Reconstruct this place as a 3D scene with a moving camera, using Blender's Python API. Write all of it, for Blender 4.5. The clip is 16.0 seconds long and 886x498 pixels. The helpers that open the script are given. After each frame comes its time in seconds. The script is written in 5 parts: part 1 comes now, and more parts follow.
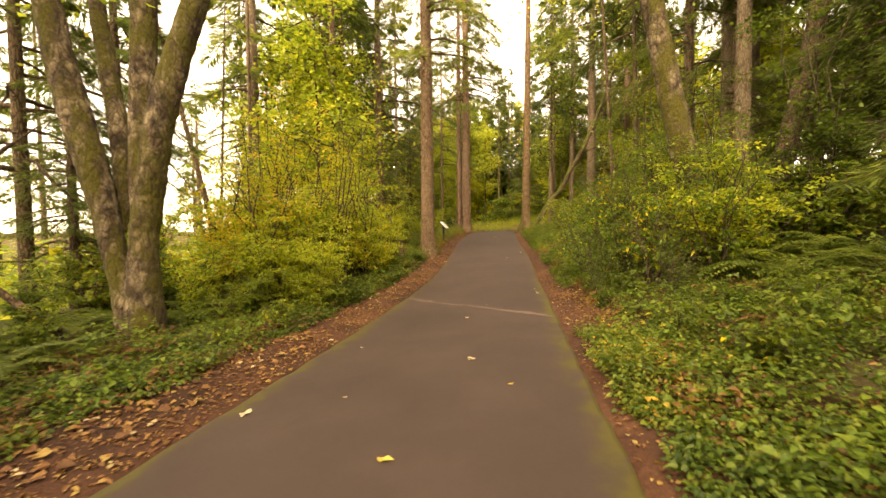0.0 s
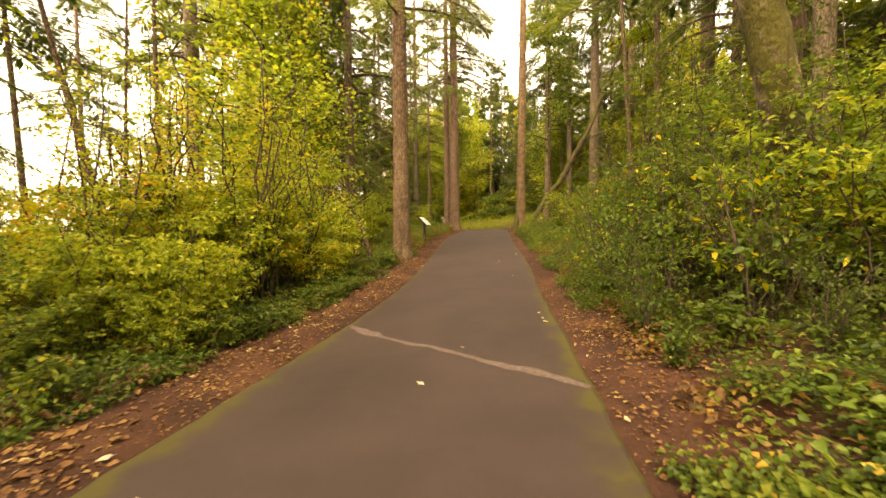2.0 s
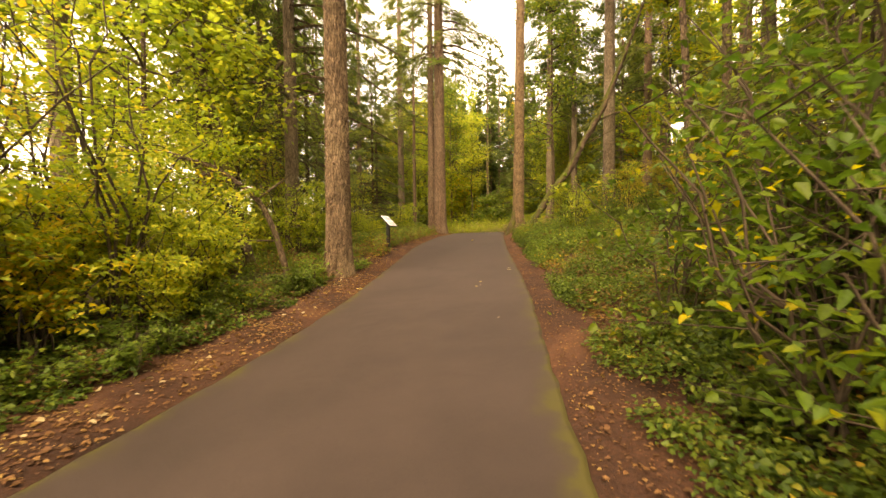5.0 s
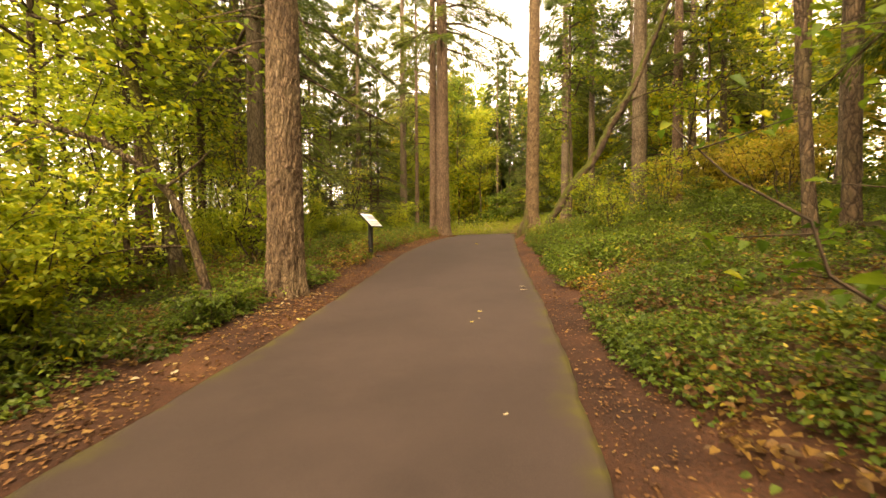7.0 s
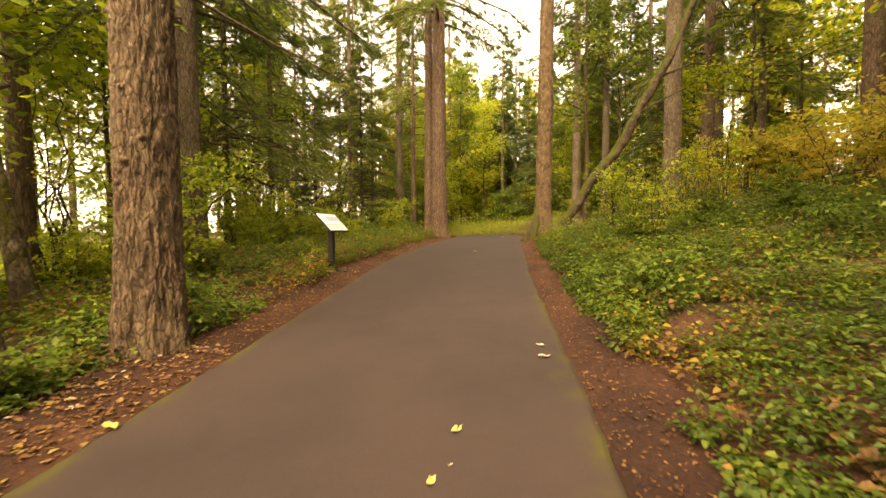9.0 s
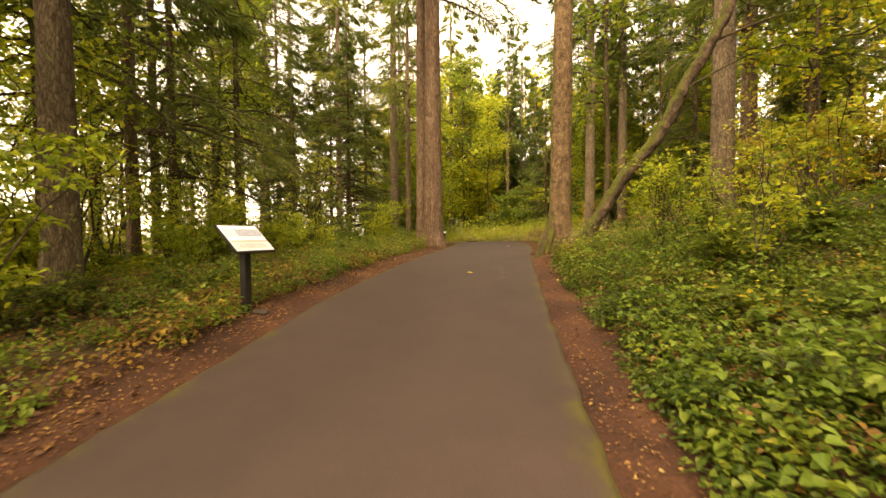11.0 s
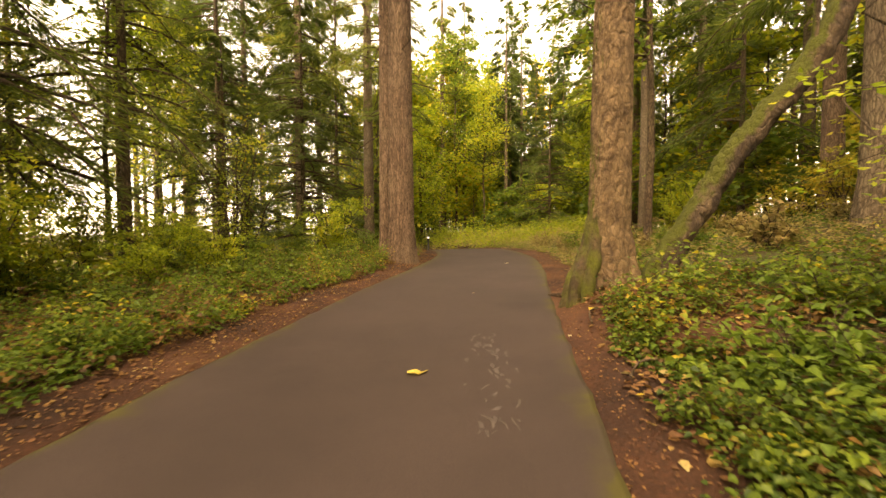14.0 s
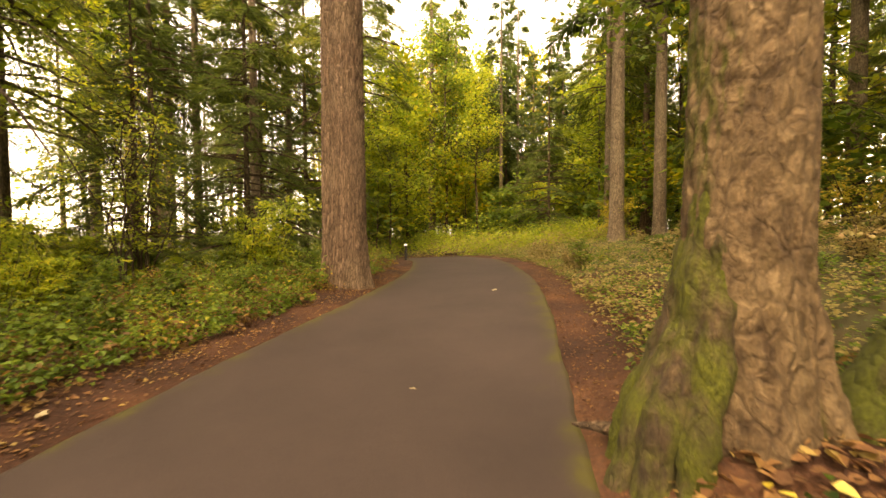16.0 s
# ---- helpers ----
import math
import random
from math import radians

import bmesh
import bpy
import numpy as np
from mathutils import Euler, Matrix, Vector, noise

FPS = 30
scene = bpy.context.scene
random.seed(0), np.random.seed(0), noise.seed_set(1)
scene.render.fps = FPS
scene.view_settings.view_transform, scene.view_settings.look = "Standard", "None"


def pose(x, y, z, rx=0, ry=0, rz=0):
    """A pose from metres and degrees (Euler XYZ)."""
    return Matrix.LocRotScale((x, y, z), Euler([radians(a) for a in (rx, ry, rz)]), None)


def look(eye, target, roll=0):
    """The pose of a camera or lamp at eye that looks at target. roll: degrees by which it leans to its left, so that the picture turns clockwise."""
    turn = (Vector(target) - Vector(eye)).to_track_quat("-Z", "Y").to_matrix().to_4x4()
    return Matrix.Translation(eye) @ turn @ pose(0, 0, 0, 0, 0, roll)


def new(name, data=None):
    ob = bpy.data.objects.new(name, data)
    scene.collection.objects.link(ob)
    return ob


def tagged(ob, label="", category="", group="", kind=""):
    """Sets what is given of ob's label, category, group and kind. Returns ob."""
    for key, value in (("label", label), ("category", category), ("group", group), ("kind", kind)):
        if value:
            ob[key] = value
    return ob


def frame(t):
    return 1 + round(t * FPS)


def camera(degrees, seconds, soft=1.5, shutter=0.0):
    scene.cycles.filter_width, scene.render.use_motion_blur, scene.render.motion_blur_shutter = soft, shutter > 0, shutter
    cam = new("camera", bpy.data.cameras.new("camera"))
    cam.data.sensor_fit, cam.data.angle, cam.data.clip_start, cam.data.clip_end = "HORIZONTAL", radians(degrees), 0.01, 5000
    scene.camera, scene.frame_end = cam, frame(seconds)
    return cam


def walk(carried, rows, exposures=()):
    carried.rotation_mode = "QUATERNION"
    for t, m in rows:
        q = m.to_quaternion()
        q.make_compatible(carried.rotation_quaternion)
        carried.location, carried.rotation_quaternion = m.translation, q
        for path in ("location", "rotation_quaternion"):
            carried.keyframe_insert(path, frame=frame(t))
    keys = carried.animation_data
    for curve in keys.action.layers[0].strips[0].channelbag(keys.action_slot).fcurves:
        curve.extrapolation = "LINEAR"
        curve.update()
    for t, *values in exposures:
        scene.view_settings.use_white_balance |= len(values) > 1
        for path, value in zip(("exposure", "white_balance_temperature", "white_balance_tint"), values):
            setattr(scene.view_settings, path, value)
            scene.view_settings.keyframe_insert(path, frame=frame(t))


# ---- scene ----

# ---------------------------------------------------------------- camera
cam = camera(94.4, 16.0, soft=1.5, shutter=0.3)
ROWS = [
    (0.0, 0.000, 0.000, 1.288, -0.50, -2.51, 0.54),
    (0.5, 0.136, 0.794, 1.267, -0.73, -2.46, 0.40),
    (1.0, 0.259, 1.605, 1.245, -0.96, -2.54, 0.37),
    (1.5, 0.412, 2.394, 1.219, -1.19, -2.39, 0.38),
    (2.0, 0.559, 3.191, 1.191, -1.47, -2.59, 0.50),
    (2.5, 0.757, 3.991, 1.180, -2.12, -2.29, 0.54),
    (3.0, 0.915, 4.793, 1.166, -1.76, -2.42, 0.66),
    (3.5, 1.115, 5.586, 1.159, -2.01, -2.28, 0.76),
    (4.0, 1.302, 6.344, 1.164, -1.86, -2.43, 0.75),
    (4.2, 1.379, 6.646, 1.168, -1.80, -2.30, 0.72),
    (6.3, 1.963, 9.467, 1.137, -0.73, -1.99, 0.31),
    (6.5, 2.001, 9.739, 1.153, -0.60, -2.02, 0.33),
    (7.0, 2.089, 10.422, 1.201, -0.07, -1.93, 0.34),
    (7.5, 2.185, 11.097, 1.249, 0.30, -2.02, 0.34),
    (8.0, 2.299, 11.756, 1.301, 0.26, -1.89, 0.23),
    (8.5, 2.388, 12.427, 1.344, 0.52, -2.21, 0.18),
    (9.0, 2.489, 13.096, 1.395, 0.63, -2.28, 0.16),
    (9.2, 2.525, 13.362, 1.418, 0.80, -2.17, 0.13),
    (11.3, 2.945, 16.356, 1.671, 1.61, -1.94, 0.28),
    (11.5, 2.986, 16.662, 1.700, 1.80, -2.06, 0.27),
    (12.0, 3.086, 17.436, 1.773, 2.08, -2.13, 0.24),
    (12.5, 3.189, 18.227, 1.842, 1.85, -2.08, 0.15),
    (13.0, 3.256, 19.036, 1.892, 1.68, -2.19, 0.14),
    (13.5, 3.371, 19.849, 1.934, 1.20, -2.09, 0.21),
    (14.0, 3.484, 20.650, 1.970, 1.11, -2.12, 0.20),
    (14.5, 3.641, 21.455, 2.017, 0.74, -2.08, 0.27),
    (15.0, 3.794, 22.252, 2.068, 0.84, -2.10, 0.23),
    (15.5, 3.936, 23.061, 2.132, 0.86, -2.01, 0.29),
    (16.0, 4.086, 23.856, 2.212, 0.70, -2.07, 0.19),
]
walk(cam, [(t, pose(x, y, z, 90 + pitch, roll, yaw)) for t, x, y, z, yaw, pitch, roll in ROWS],
     exposures=[(0.0, 2.78, 11700, 19), (6.0, 2.92, 11700, 19), (9.0, 2.92, 11700, 19), (12.5, 2.84, 11700, 19), (16.0, 2.95, 11700, 19)])

# ---------------------------------------------------------------- overcast sky and veiled sun
SUN_UP, SUN_TURN = radians(52), radians(-160)
world = bpy.data.worlds.new("overcast_sky")
scene.world = world
world.use_nodes = True
wn = world.node_tree.nodes
wl = world.node_tree.links
sky = wn.new("ShaderNodeTexSky")
sky.sky_type, sky.sun_disc = "NISHITA", False
sky.sun_elevation, sky.sun_rotation = SUN_UP, SUN_TURN
sky.air_density, sky.dust_density, sky.ozone_density = 1.0, 1.2, 1.0
veil = wn.new("ShaderNodeHueSaturation")
veil.inputs["Saturation"].default_value = 0.22
wl.new(sky.outputs["Color"], veil.inputs["Color"])
wl.new(veil.outputs["Color"], wn["Background"].inputs["Color"])
wn["Background"].inputs["Strength"].default_value = 0.15
sun = new("sun", bpy.data.lights.new("sun", "SUN"))
sun.data.energy, sun.data.angle, sun.data.color = 1.5, radians(70), (1.0, 0.95, 0.86)
sun.matrix_world = look((0, 0, 30), (-30 * math.cos(SUN_UP) * math.sin(SUN_TURN), -30 * math.cos(SUN_UP) * math.cos(SUN_TURN), 30 - 30 * math.sin(SUN_UP)))


# ---------------------------------------------------------------- materials
def material(name, rough=0.8):
    m = bpy.data.materials.new(name)
    m.use_nodes = True
    b = m.node_tree.nodes["Principled BSDF"]
    b.inputs["Roughness"].default_value = rough
    b.inputs["Specular IOR Level"].default_value = 0.3
    return m, m.node_tree.nodes, m.node_tree.links, b


def ramp(nodes, stops, mode="LINEAR"):
    r = nodes.new("ShaderNodeValToRGB")
    r.color_ramp.interpolation = mode
    e = r.color_ramp.elements
    while len(e) < len(stops):
        e.new(0.5)
    for el, (p, c) in zip(e, stops):
        el.position, el.color = p, (*c, 1)
    return r


def noise_tex(nodes, links, scale, detail=5.0, stretch=(1, 1, 1), coords="Object", rough=0.55):
    tc, mp, nt = nodes.new("ShaderNodeTexCoord"), nodes.new("ShaderNodeMapping"), nodes.new("ShaderNodeTexNoise")
    mp.inputs["Scale"].default_value = stretch
    links.new(tc.outputs[coords], mp.inputs["Vector"])
    links.new(mp.outputs["Vector"], nt.inputs["Vector"])
    nt.inputs["Scale"].default_value, nt.inputs["Detail"].default_value, nt.inputs["Roughness"].default_value = scale, detail, rough
    return nt


def mixed(nodes, links, fac, a, b, blend="MIX"):
    mx = nodes.new("ShaderNodeMix")
    mx.data_type, mx.blend_type = "RGBA", blend
    for socket, v in ((mx.inputs["Factor"], fac), (mx.inputs["A"], a), (mx.inputs["B"], b)):
        if isinstance(v, (int, float)):
            socket.default_value = v
        elif isinstance(v, tuple):
            socket.default_value = (*v, 1)
        else:
            links.new(v, socket)
    return mx.outputs["Result"]


def bump(nodes, links, b, height, strength, distance):
    bp = nodes.new("ShaderNodeBump")
    bp.inputs["Strength"].default_value, bp.inputs["Distance"].default_value = strength, distance
    links.new(height, bp.inputs["Height"])
    links.new(bp.outputs["Normal"], b.inputs["Normal"])


def leaf_material(name, stops, translucent=0.45, rough=0.5, patch=0.8):
    """Leaves that differ leaf by leaf, with broader drifts of tone, lit through from behind."""
    m, n, l, b = material(name, rough)
    geo = n.new("ShaderNodeNewGeometry")
    info = n.new("ShaderNodeObjectInfo")
    drift = noise_tex(n, l, patch, 2.0, coords="Object")
    add = n.new("ShaderNodeMath")
    add.operation = "MULTIPLY_ADD"
    l.new(drift.outputs["Fac"], add.inputs[0])
    add.inputs[1].default_value = 0.9
    sub = n.new("ShaderNodeMath")
    sub.operation = "MULTIPLY_ADD"
    l.new(geo.outputs["Random Per Island"], sub.inputs[0])
    sub.inputs[1].default_value, sub.inputs[2].default_value = 0.7, -0.42
    l.new(sub.outputs[0], add.inputs[2])
    obj = n.new("ShaderNodeMath")
    obj.operation = "MULTIPLY_ADD"
    l.new(info.outputs["Random"], obj.inputs[0])
    obj.inputs[1].default_value = 0.28
    l.new(add.outputs[0], obj.inputs[2])
    r = ramp(n, stops)
    l.new(obj.outputs[0], r.inputs["Fac"])
    fine = noise_tex(n, l, 60.0, 3.0)
    tone = ramp(n, [(0.3, (0.72, 0.72, 0.72)), (0.75, (1.15, 1.15, 1.15))])
    l.new(fine.outputs["Fac"], tone.inputs["Fac"])
    col = mixed(n, l, 1.0, r.outputs["Color"], tone.outputs["Color"], "MULTIPLY")
    l.new(col, b.inputs["Base Color"])
    tr = n.new("ShaderNodeBsdfTranslucent")
    l.new(col, tr.inputs["Color"])
    mx = n.new("ShaderNodeMixShader")
    mx.inputs[0].default_value = translucent + 0.1
    l.new(b.outputs[0], mx.inputs[1])
    l.new(tr.outputs[0], mx.inputs[2])
    l.new(mx.outputs[0], n["Material Output"].inputs["Surface"])
    return m


def bark_material(name, dark, light, lichen, scale=1.0, moss=None, moss_amount=0.5, flat=0.3, cut=0.9, mossy_side=None, blotch=1.6, twist=0.09):
    """Plated bark: furrows between plates, flaky grain, lichen and moss in drifts."""
    m, n, l, b = material(name, 0.92)
    warp = noise_tex(n, l, 6.0, 3.0)
    tc, mp, vo = n.new("ShaderNodeTexCoord"), n.new("ShaderNodeMapping"), n.new("ShaderNodeTexVoronoi")
    mp.inputs["Scale"].default_value = (1, 1, flat)
    shift = mixed(n, l, twist, tc.outputs["Object"], warp.outputs["Color"], "ADD")
    l.new(shift, mp.inputs["Vector"])
    l.new(mp.outputs["Vector"], vo.inputs["Vector"])
    vo.feature = "DISTANCE_TO_EDGE"
    vo.inputs["Scale"].default_value = 17.0 * scale
    plates = noise_tex(n, l, 15.0 * scale, 6.0, (1, 1, flat), rough=0.65)
    fine = noise_tex(n, l, 80.0 * scale, 5.0, (1, 1, 0.6), rough=0.7)
    broad = noise_tex(n, l, blotch, 4.0, (1, 1, 0.6))
    info = n.new("ShaderNodeObjectInfo")
    r = ramp(n, [(0.30, dark), (0.5, tuple(0.45 * (p + q) for p, q in zip(dark, light))), (0.68, light)])
    l.new(plates.outputs["Fac"], r.inputs["Fac"])
    r2 = ramp(n, [(0.45, (0, 0, 0)), (0.70, (0.85, 0.85, 0.85))])
    l.new(broad.outputs["Fac"], r2.inputs["Fac"])
    col = mixed(n, l, r2.outputs["Color"], r.outputs["Color"], lichen)
    furrow = ramp(n, [(0.0, (0.28, 0.25, 0.23)), (0.15, (1, 1, 1))])
    l.new(vo.outputs["Distance"], furrow.inputs["Fac"])
    col = mixed(n, l, cut, col, furrow.outputs["Color"], "MULTIPLY")
    grain = ramp(n, [(0.3, (0.62, 0.62, 0.62)), (0.7, (1.25, 1.25, 1.25))])
    l.new(fine.outputs["Fac"], grain.inputs["Fac"])
    col = mixed(n, l, 0.9, col, grain.outputs["Color"], "MULTIPLY")
    tone = ramp(n, [(0.0, (0.8, 0.76, 0.72)), (1.0, (1.12, 1.08, 1.05))])
    l.new(info.outputs["Random"], tone.inputs["Fac"])
    col = mixed(n, l, 0.8, col, tone.outputs["Color"], "MULTIPLY")
    if moss:
        mn = noise_tex(n, l, 2.6, 6.0, (1, 1, 0.5), rough=0.65)
        mr = ramp(n, [(0.62 - 0.3 * moss_amount, (0, 0, 0)), (0.74 - 0.3 * moss_amount, (1, 1, 1))])
        grown = mn.outputs["Fac"]
        if mossy_side:
            geo = n.new("ShaderNodeNewGeometry")
            dot = n.new("ShaderNodeVectorMath")
            dot.operation = "DOT_PRODUCT"
            l.new(geo.outputs["Normal"], dot.inputs[0])
            dot.inputs[1].default_value = mossy_side
            more = n.new("ShaderNodeMath")
            more.operation = "MULTIPLY_ADD"
            l.new(dot.outputs["Value"], more.inputs[0])
            more.inputs[1].default_value = 0.2
            l.new(mn.outputs["Fac"], more.inputs[2])
            grown = more.outputs[0]
        l.new(grown, mr.inputs["Fac"])
        tuft = ramp(n, [(0.3, tuple(0.5 * c for c in moss)), (0.7, tuple(1.5 * c for c in moss))])
        l.new(fine.outputs["Fac"], tuft.inputs["Fac"])
        col = mixed(n, l, mr.outputs["Color"], col, tuft.outputs["Color"])
    l.new(col, b.inputs["Base Color"])
    crack = ramp(n, [(0.0, (0, 0, 0)), (0.22, (1, 1, 1))])
    l.new(vo.outputs["Distance"], crack.inputs["Fac"])
    hgt = n.new("ShaderNodeMath")
    hgt.operation = "MULTIPLY_ADD"
    l.new(fine.outputs["Fac"], hgt.inputs[0])
    hgt.inputs[1].default_value = 0.5
    l.new(plates.outputs["Fac"], hgt.inputs[2])
    sumh = n.new("ShaderNodeMath")
    sumh.operation = "MULTIPLY_ADD"
    l.new(crack.outputs["Color"], sumh.inputs[0])
    sumh.inputs[1].default_value = 0.55 * cut
    l.new(hgt.outputs[0], sumh.inputs[2])
    bump(n, l, b, sumh.outputs[0], 1.0, 0.035)
    return m


BARK_FIR = bark_material("fir_bark", (0.082, 0.060, 0.040), (0.29, 0.220, 0.145), (0.25, 0.205, 0.135), 1.25, None, 0.5, 0.22, 0.8)
BARK_RED = bark_material("red_fir_bark", (0.090, 0.056, 0.037), (0.31, 0.207, 0.138), (0.25, 0.180, 0.120), 1.25, None, 0.5, 0.15, 0.8)
BARK_BIG = bark_material("plated_fir_bark", (0.080, 0.052, 0.031), (0.30, 0.205, 0.125), (0.235, 0.175, 0.105), 1.35, None, 0.5, 0.30, 0.85, None, 3.0)
BARK_DARK = bark_material("dark_bark", (0.049, 0.033, 0.020), (0.177, 0.119, 0.072), (0.141, 0.115, 0.058))
BARK_ALDER = bark_material("alder_bark", (0.020, 0.014, 0.009), (0.120, 0.083, 0.047), (0.34, 0.285, 0.185), 0.6, (0.062, 0.055, 0.008), 0.58, 0.55, 0.75, None, 6.0)
BARK_MOSS = bark_material("mossy_bark", (0.026, 0.018, 0.011), (0.125, 0.082, 0.045), (0.09, 0.068, 0.034), 0.8, (0.068, 0.072, 0.009), 0.78, 0.5, 0.45)
BARK_OLD = bark_material("old_plated_bark", (0.052, 0.030, 0.015), (0.215, 0.145, 0.080), (0.195, 0.135, 0.074), 0.75, (0.066, 0.070, 0.009), -0.16, 0.6, 0.5, (-0.93, 0.36, 0.0), 5.0, 0.12)
BARK_LEAN = bark_material("moss_coated_bark", (0.026, 0.018, 0.012), (0.095, 0.064, 0.038), (0.15, 0.105, 0.065), 0.8, (0.052, 0.058, 0.007), 0.0, 0.6, 0.6, (-1.1, -0.1, 1.3))

NEEDLES = leaf_material("fir_needles", [(0.1, (0.066, 0.100, 0.021)), (0.45, (0.122, 0.168, 0.033)), (0.75, (0.200, 0.232, 0.043)), (1.0, (0.310, 0.300, 0.055))], 0.42, 0.55, 0.35)
NEEDLES_BLUE = leaf_material("blue_green_needles", [(0.1, (0.040, 0.075, 0.026)), (0.5, (0.078, 0.130, 0.040)), (0.9, (0.140, 0.190, 0.052))], 0.42, 0.55, 0.5)
NEEDLES_DARK = leaf_material("dark_needles", [(0.1, (0.048, 0.078, 0.019)), (0.5, (0.092, 0.136, 0.029)), (0.9, (0.165, 0.205, 0.042))], 0.38, 0.55, 0.5)
LEAF_YELLOW = leaf_material("yellowing_leaves", [(0.05, (0.13, 0.20, 0.022)), (0.42, (0.24, 0.32, 0.03)), (0.62, (0.40, 0.40, 0.034)), (0.85, (0.62, 0.44, 0.04)), (1.0, (0.64, 0.33, 0.055))], 0.5)
LEAF_LIME = leaf_material("yellow_green_leaves", [(0.05, (0.140, 0.215, 0.026)), (0.45, (0.285, 0.365, 0.040)), (0.75, (0.430, 0.465, 0.052)), (1.0, (0.620, 0.520, 0.060))], 0.5)
LEAF_GREEN = leaf_material("green_leaves", [(0.05, (0.058, 0.113, 0.016)), (0.45, (0.116, 0.189, 0.026)), (0.75, (0.194, 0.253, 0.032)), (0.93, (0.271, 0.289, 0.036)), (1.0, (0.481, 0.433, 0.044))], 0.45)
LEAF_NEAR = leaf_material("deep_green_leaves", [(0.05, (0.040, 0.078, 0.010)), (0.45, (0.088, 0.140, 0.018)), (0.8, (0.150, 0.200, 0.024)), (0.93, (0.24, 0.26, 0.03)), (0.96, (0.52, 0.44, 0.03)), (1.0, (0.58, 0.42, 0.03))], 0.42)
LEAF_HANG = leaf_material("large_turning_leaves", [(0.05, (0.045, 0.10, 0.012)), (0.45, (0.09, 0.165, 0.018)), (0.78, (0.15, 0.215, 0.022)), (0.86, (0.50, 0.44, 0.03)), (1.0, (0.62, 0.42, 0.03))], 0.5)
LEAF_BRAMBLE = leaf_material("pale_green_bramble", [(0.05, (0.075, 0.140, 0.020)), (0.5, (0.145, 0.225, 0.034)), (0.85, (0.225, 0.290, 0.045)), (0.95, (0.36, 0.35, 0.05)), (1.0, (0.52, 0.42, 0.05))], 0.45)
LEAF_IVY = leaf_material("ground_ivy_leaves", [(0.05, (0.022, 0.047, 0.008)), (0.40, (0.062, 0.112, 0.017)), (0.8, (0.140, 0.195, 0.028)), (0.96, (0.240, 0.250, 0.040)), (1.0, (0.475, 0.300, 0.050))], 0.4, 0.46)
LEAF_GOLD = leaf_material("golden_brown_leaves", [(0.05, (0.265, 0.265, 0.044)), (0.45, (0.450, 0.410, 0.062)), (0.75, (0.620, 0.460, 0.075)), (1.0, (0.675, 0.325, 0.088))], 0.5)
LEAF_BROWN = leaf_material("dying_brown_leaves", [(0.05, (0.07, 0.045, 0.02)), (0.5, (0.16, 0.085, 0.03)), (0.85, (0.26, 0.15, 0.04)), (1.0, (0.42, 0.28, 0.05))], 0.35)
LEAF_FERN = leaf_material("fern_fronds", [(0.1, (0.060, 0.096, 0.016)), (0.6, (0.112, 0.155, 0.026)), (1.0, (0.21, 0.22, 0.042))], 0.4)
LEAF_STRAW = leaf_material("straw_and_dry_stems", [(0.1, (0.221, 0.204, 0.060)), (0.6, (0.374, 0.289, 0.111)), (1.0, (0.442, 0.289, 0.145))], 0.4)
LITTER = leaf_material("fallen_leaves", [(0.05, (0.075, 0.036, 0.018)), (0.4, (0.162, 0.075, 0.032)), (0.65, (0.254, 0.133, 0.049)), (0.85, (0.322, 0.219, 0.069)), (1.0, (0.403, 0.334, 0.162))], 0.2, 0.7, 3.0)
FALLEN_YELLOW = leaf_material("fallen_yellow_leaf", [(0.1, (0.400, 0.288, 0.040)), (0.6, (0.528, 0.400, 0.064)), (1.0, (0.560, 0.480, 0.200))], 0.2, 0.6)
FALLEN_PALE = leaf_material("fallen_pale_leaf", [(0.1, (0.360, 0.274, 0.144)), (0.6, (0.446, 0.360, 0.216)), (1.0, (0.504, 0.446, 0.324))], 0.15, 0.6)

TWIG, tn, tl, tb = material("twigs", 0.85)
tw = noise_tex(tn, tl, 14.0, 3.0)
tr_ = ramp(tn, [(0.3, (0.030, 0.020, 0.012)), (0.7, (0.080, 0.055, 0.034))])
tl.new(tw.outputs["Fac"], tr_.inputs["Fac"])
tl.new(tr_.outputs["Color"], tb.inputs["Base Color"])

# asphalt: worn brown-grey, fine aggregate, moss creeping in from both edges
ASPHALT, an, al, ab = material("worn_asphalt", 0.78)
agg = noise_tex(an, al, 150.0, 4.0, rough=0.75)
blotch = noise_tex(an, al, 0.8, 8.0, rough=0.68)
ar = ramp(an, [(0.3, (0.025, 0.0163, 0.0132)), (0.7, (0.043, 0.0287, 0.0238))])
al.new(blotch.outputs["Fac"], ar.inputs["Fac"])
ag = ramp(an, [(0.3, (0.6, 0.6, 0.6)), (0.7, (1.4, 1.4, 1.4))])
al.new(agg.outputs["Fac"], ag.inputs["Fac"])
acol = mixed(an, al, 1.0, ar.outputs["Color"], ag.outputs["Color"], "MULTIPLY")
att = an.new("ShaderNodeAttribute")
att.attribute_name = "from_edge"
mn_ = noise_tex(an, al, 3.0, 6.0)
ms = an.new("ShaderNodeMath")
ms.operation = "MULTIPLY_ADD"
al.new(mn_.outputs["Fac"], ms.inputs[0])
ms.inputs[1].default_value = -0.75
al.new(att.outputs["Fac"], ms.inputs[2])
mr_ = ramp(an, [(0.0, (0.85, 0.85, 0.85)), (0.05, (0.36, 0.36, 0.36)), (0.17, (0, 0, 0))])
mo = an.new("ShaderNodeMath")
mo.operation = "ADD"
mo.inputs[1].default_value = 0.305
al.new(ms.outputs[0], mo.inputs[0])
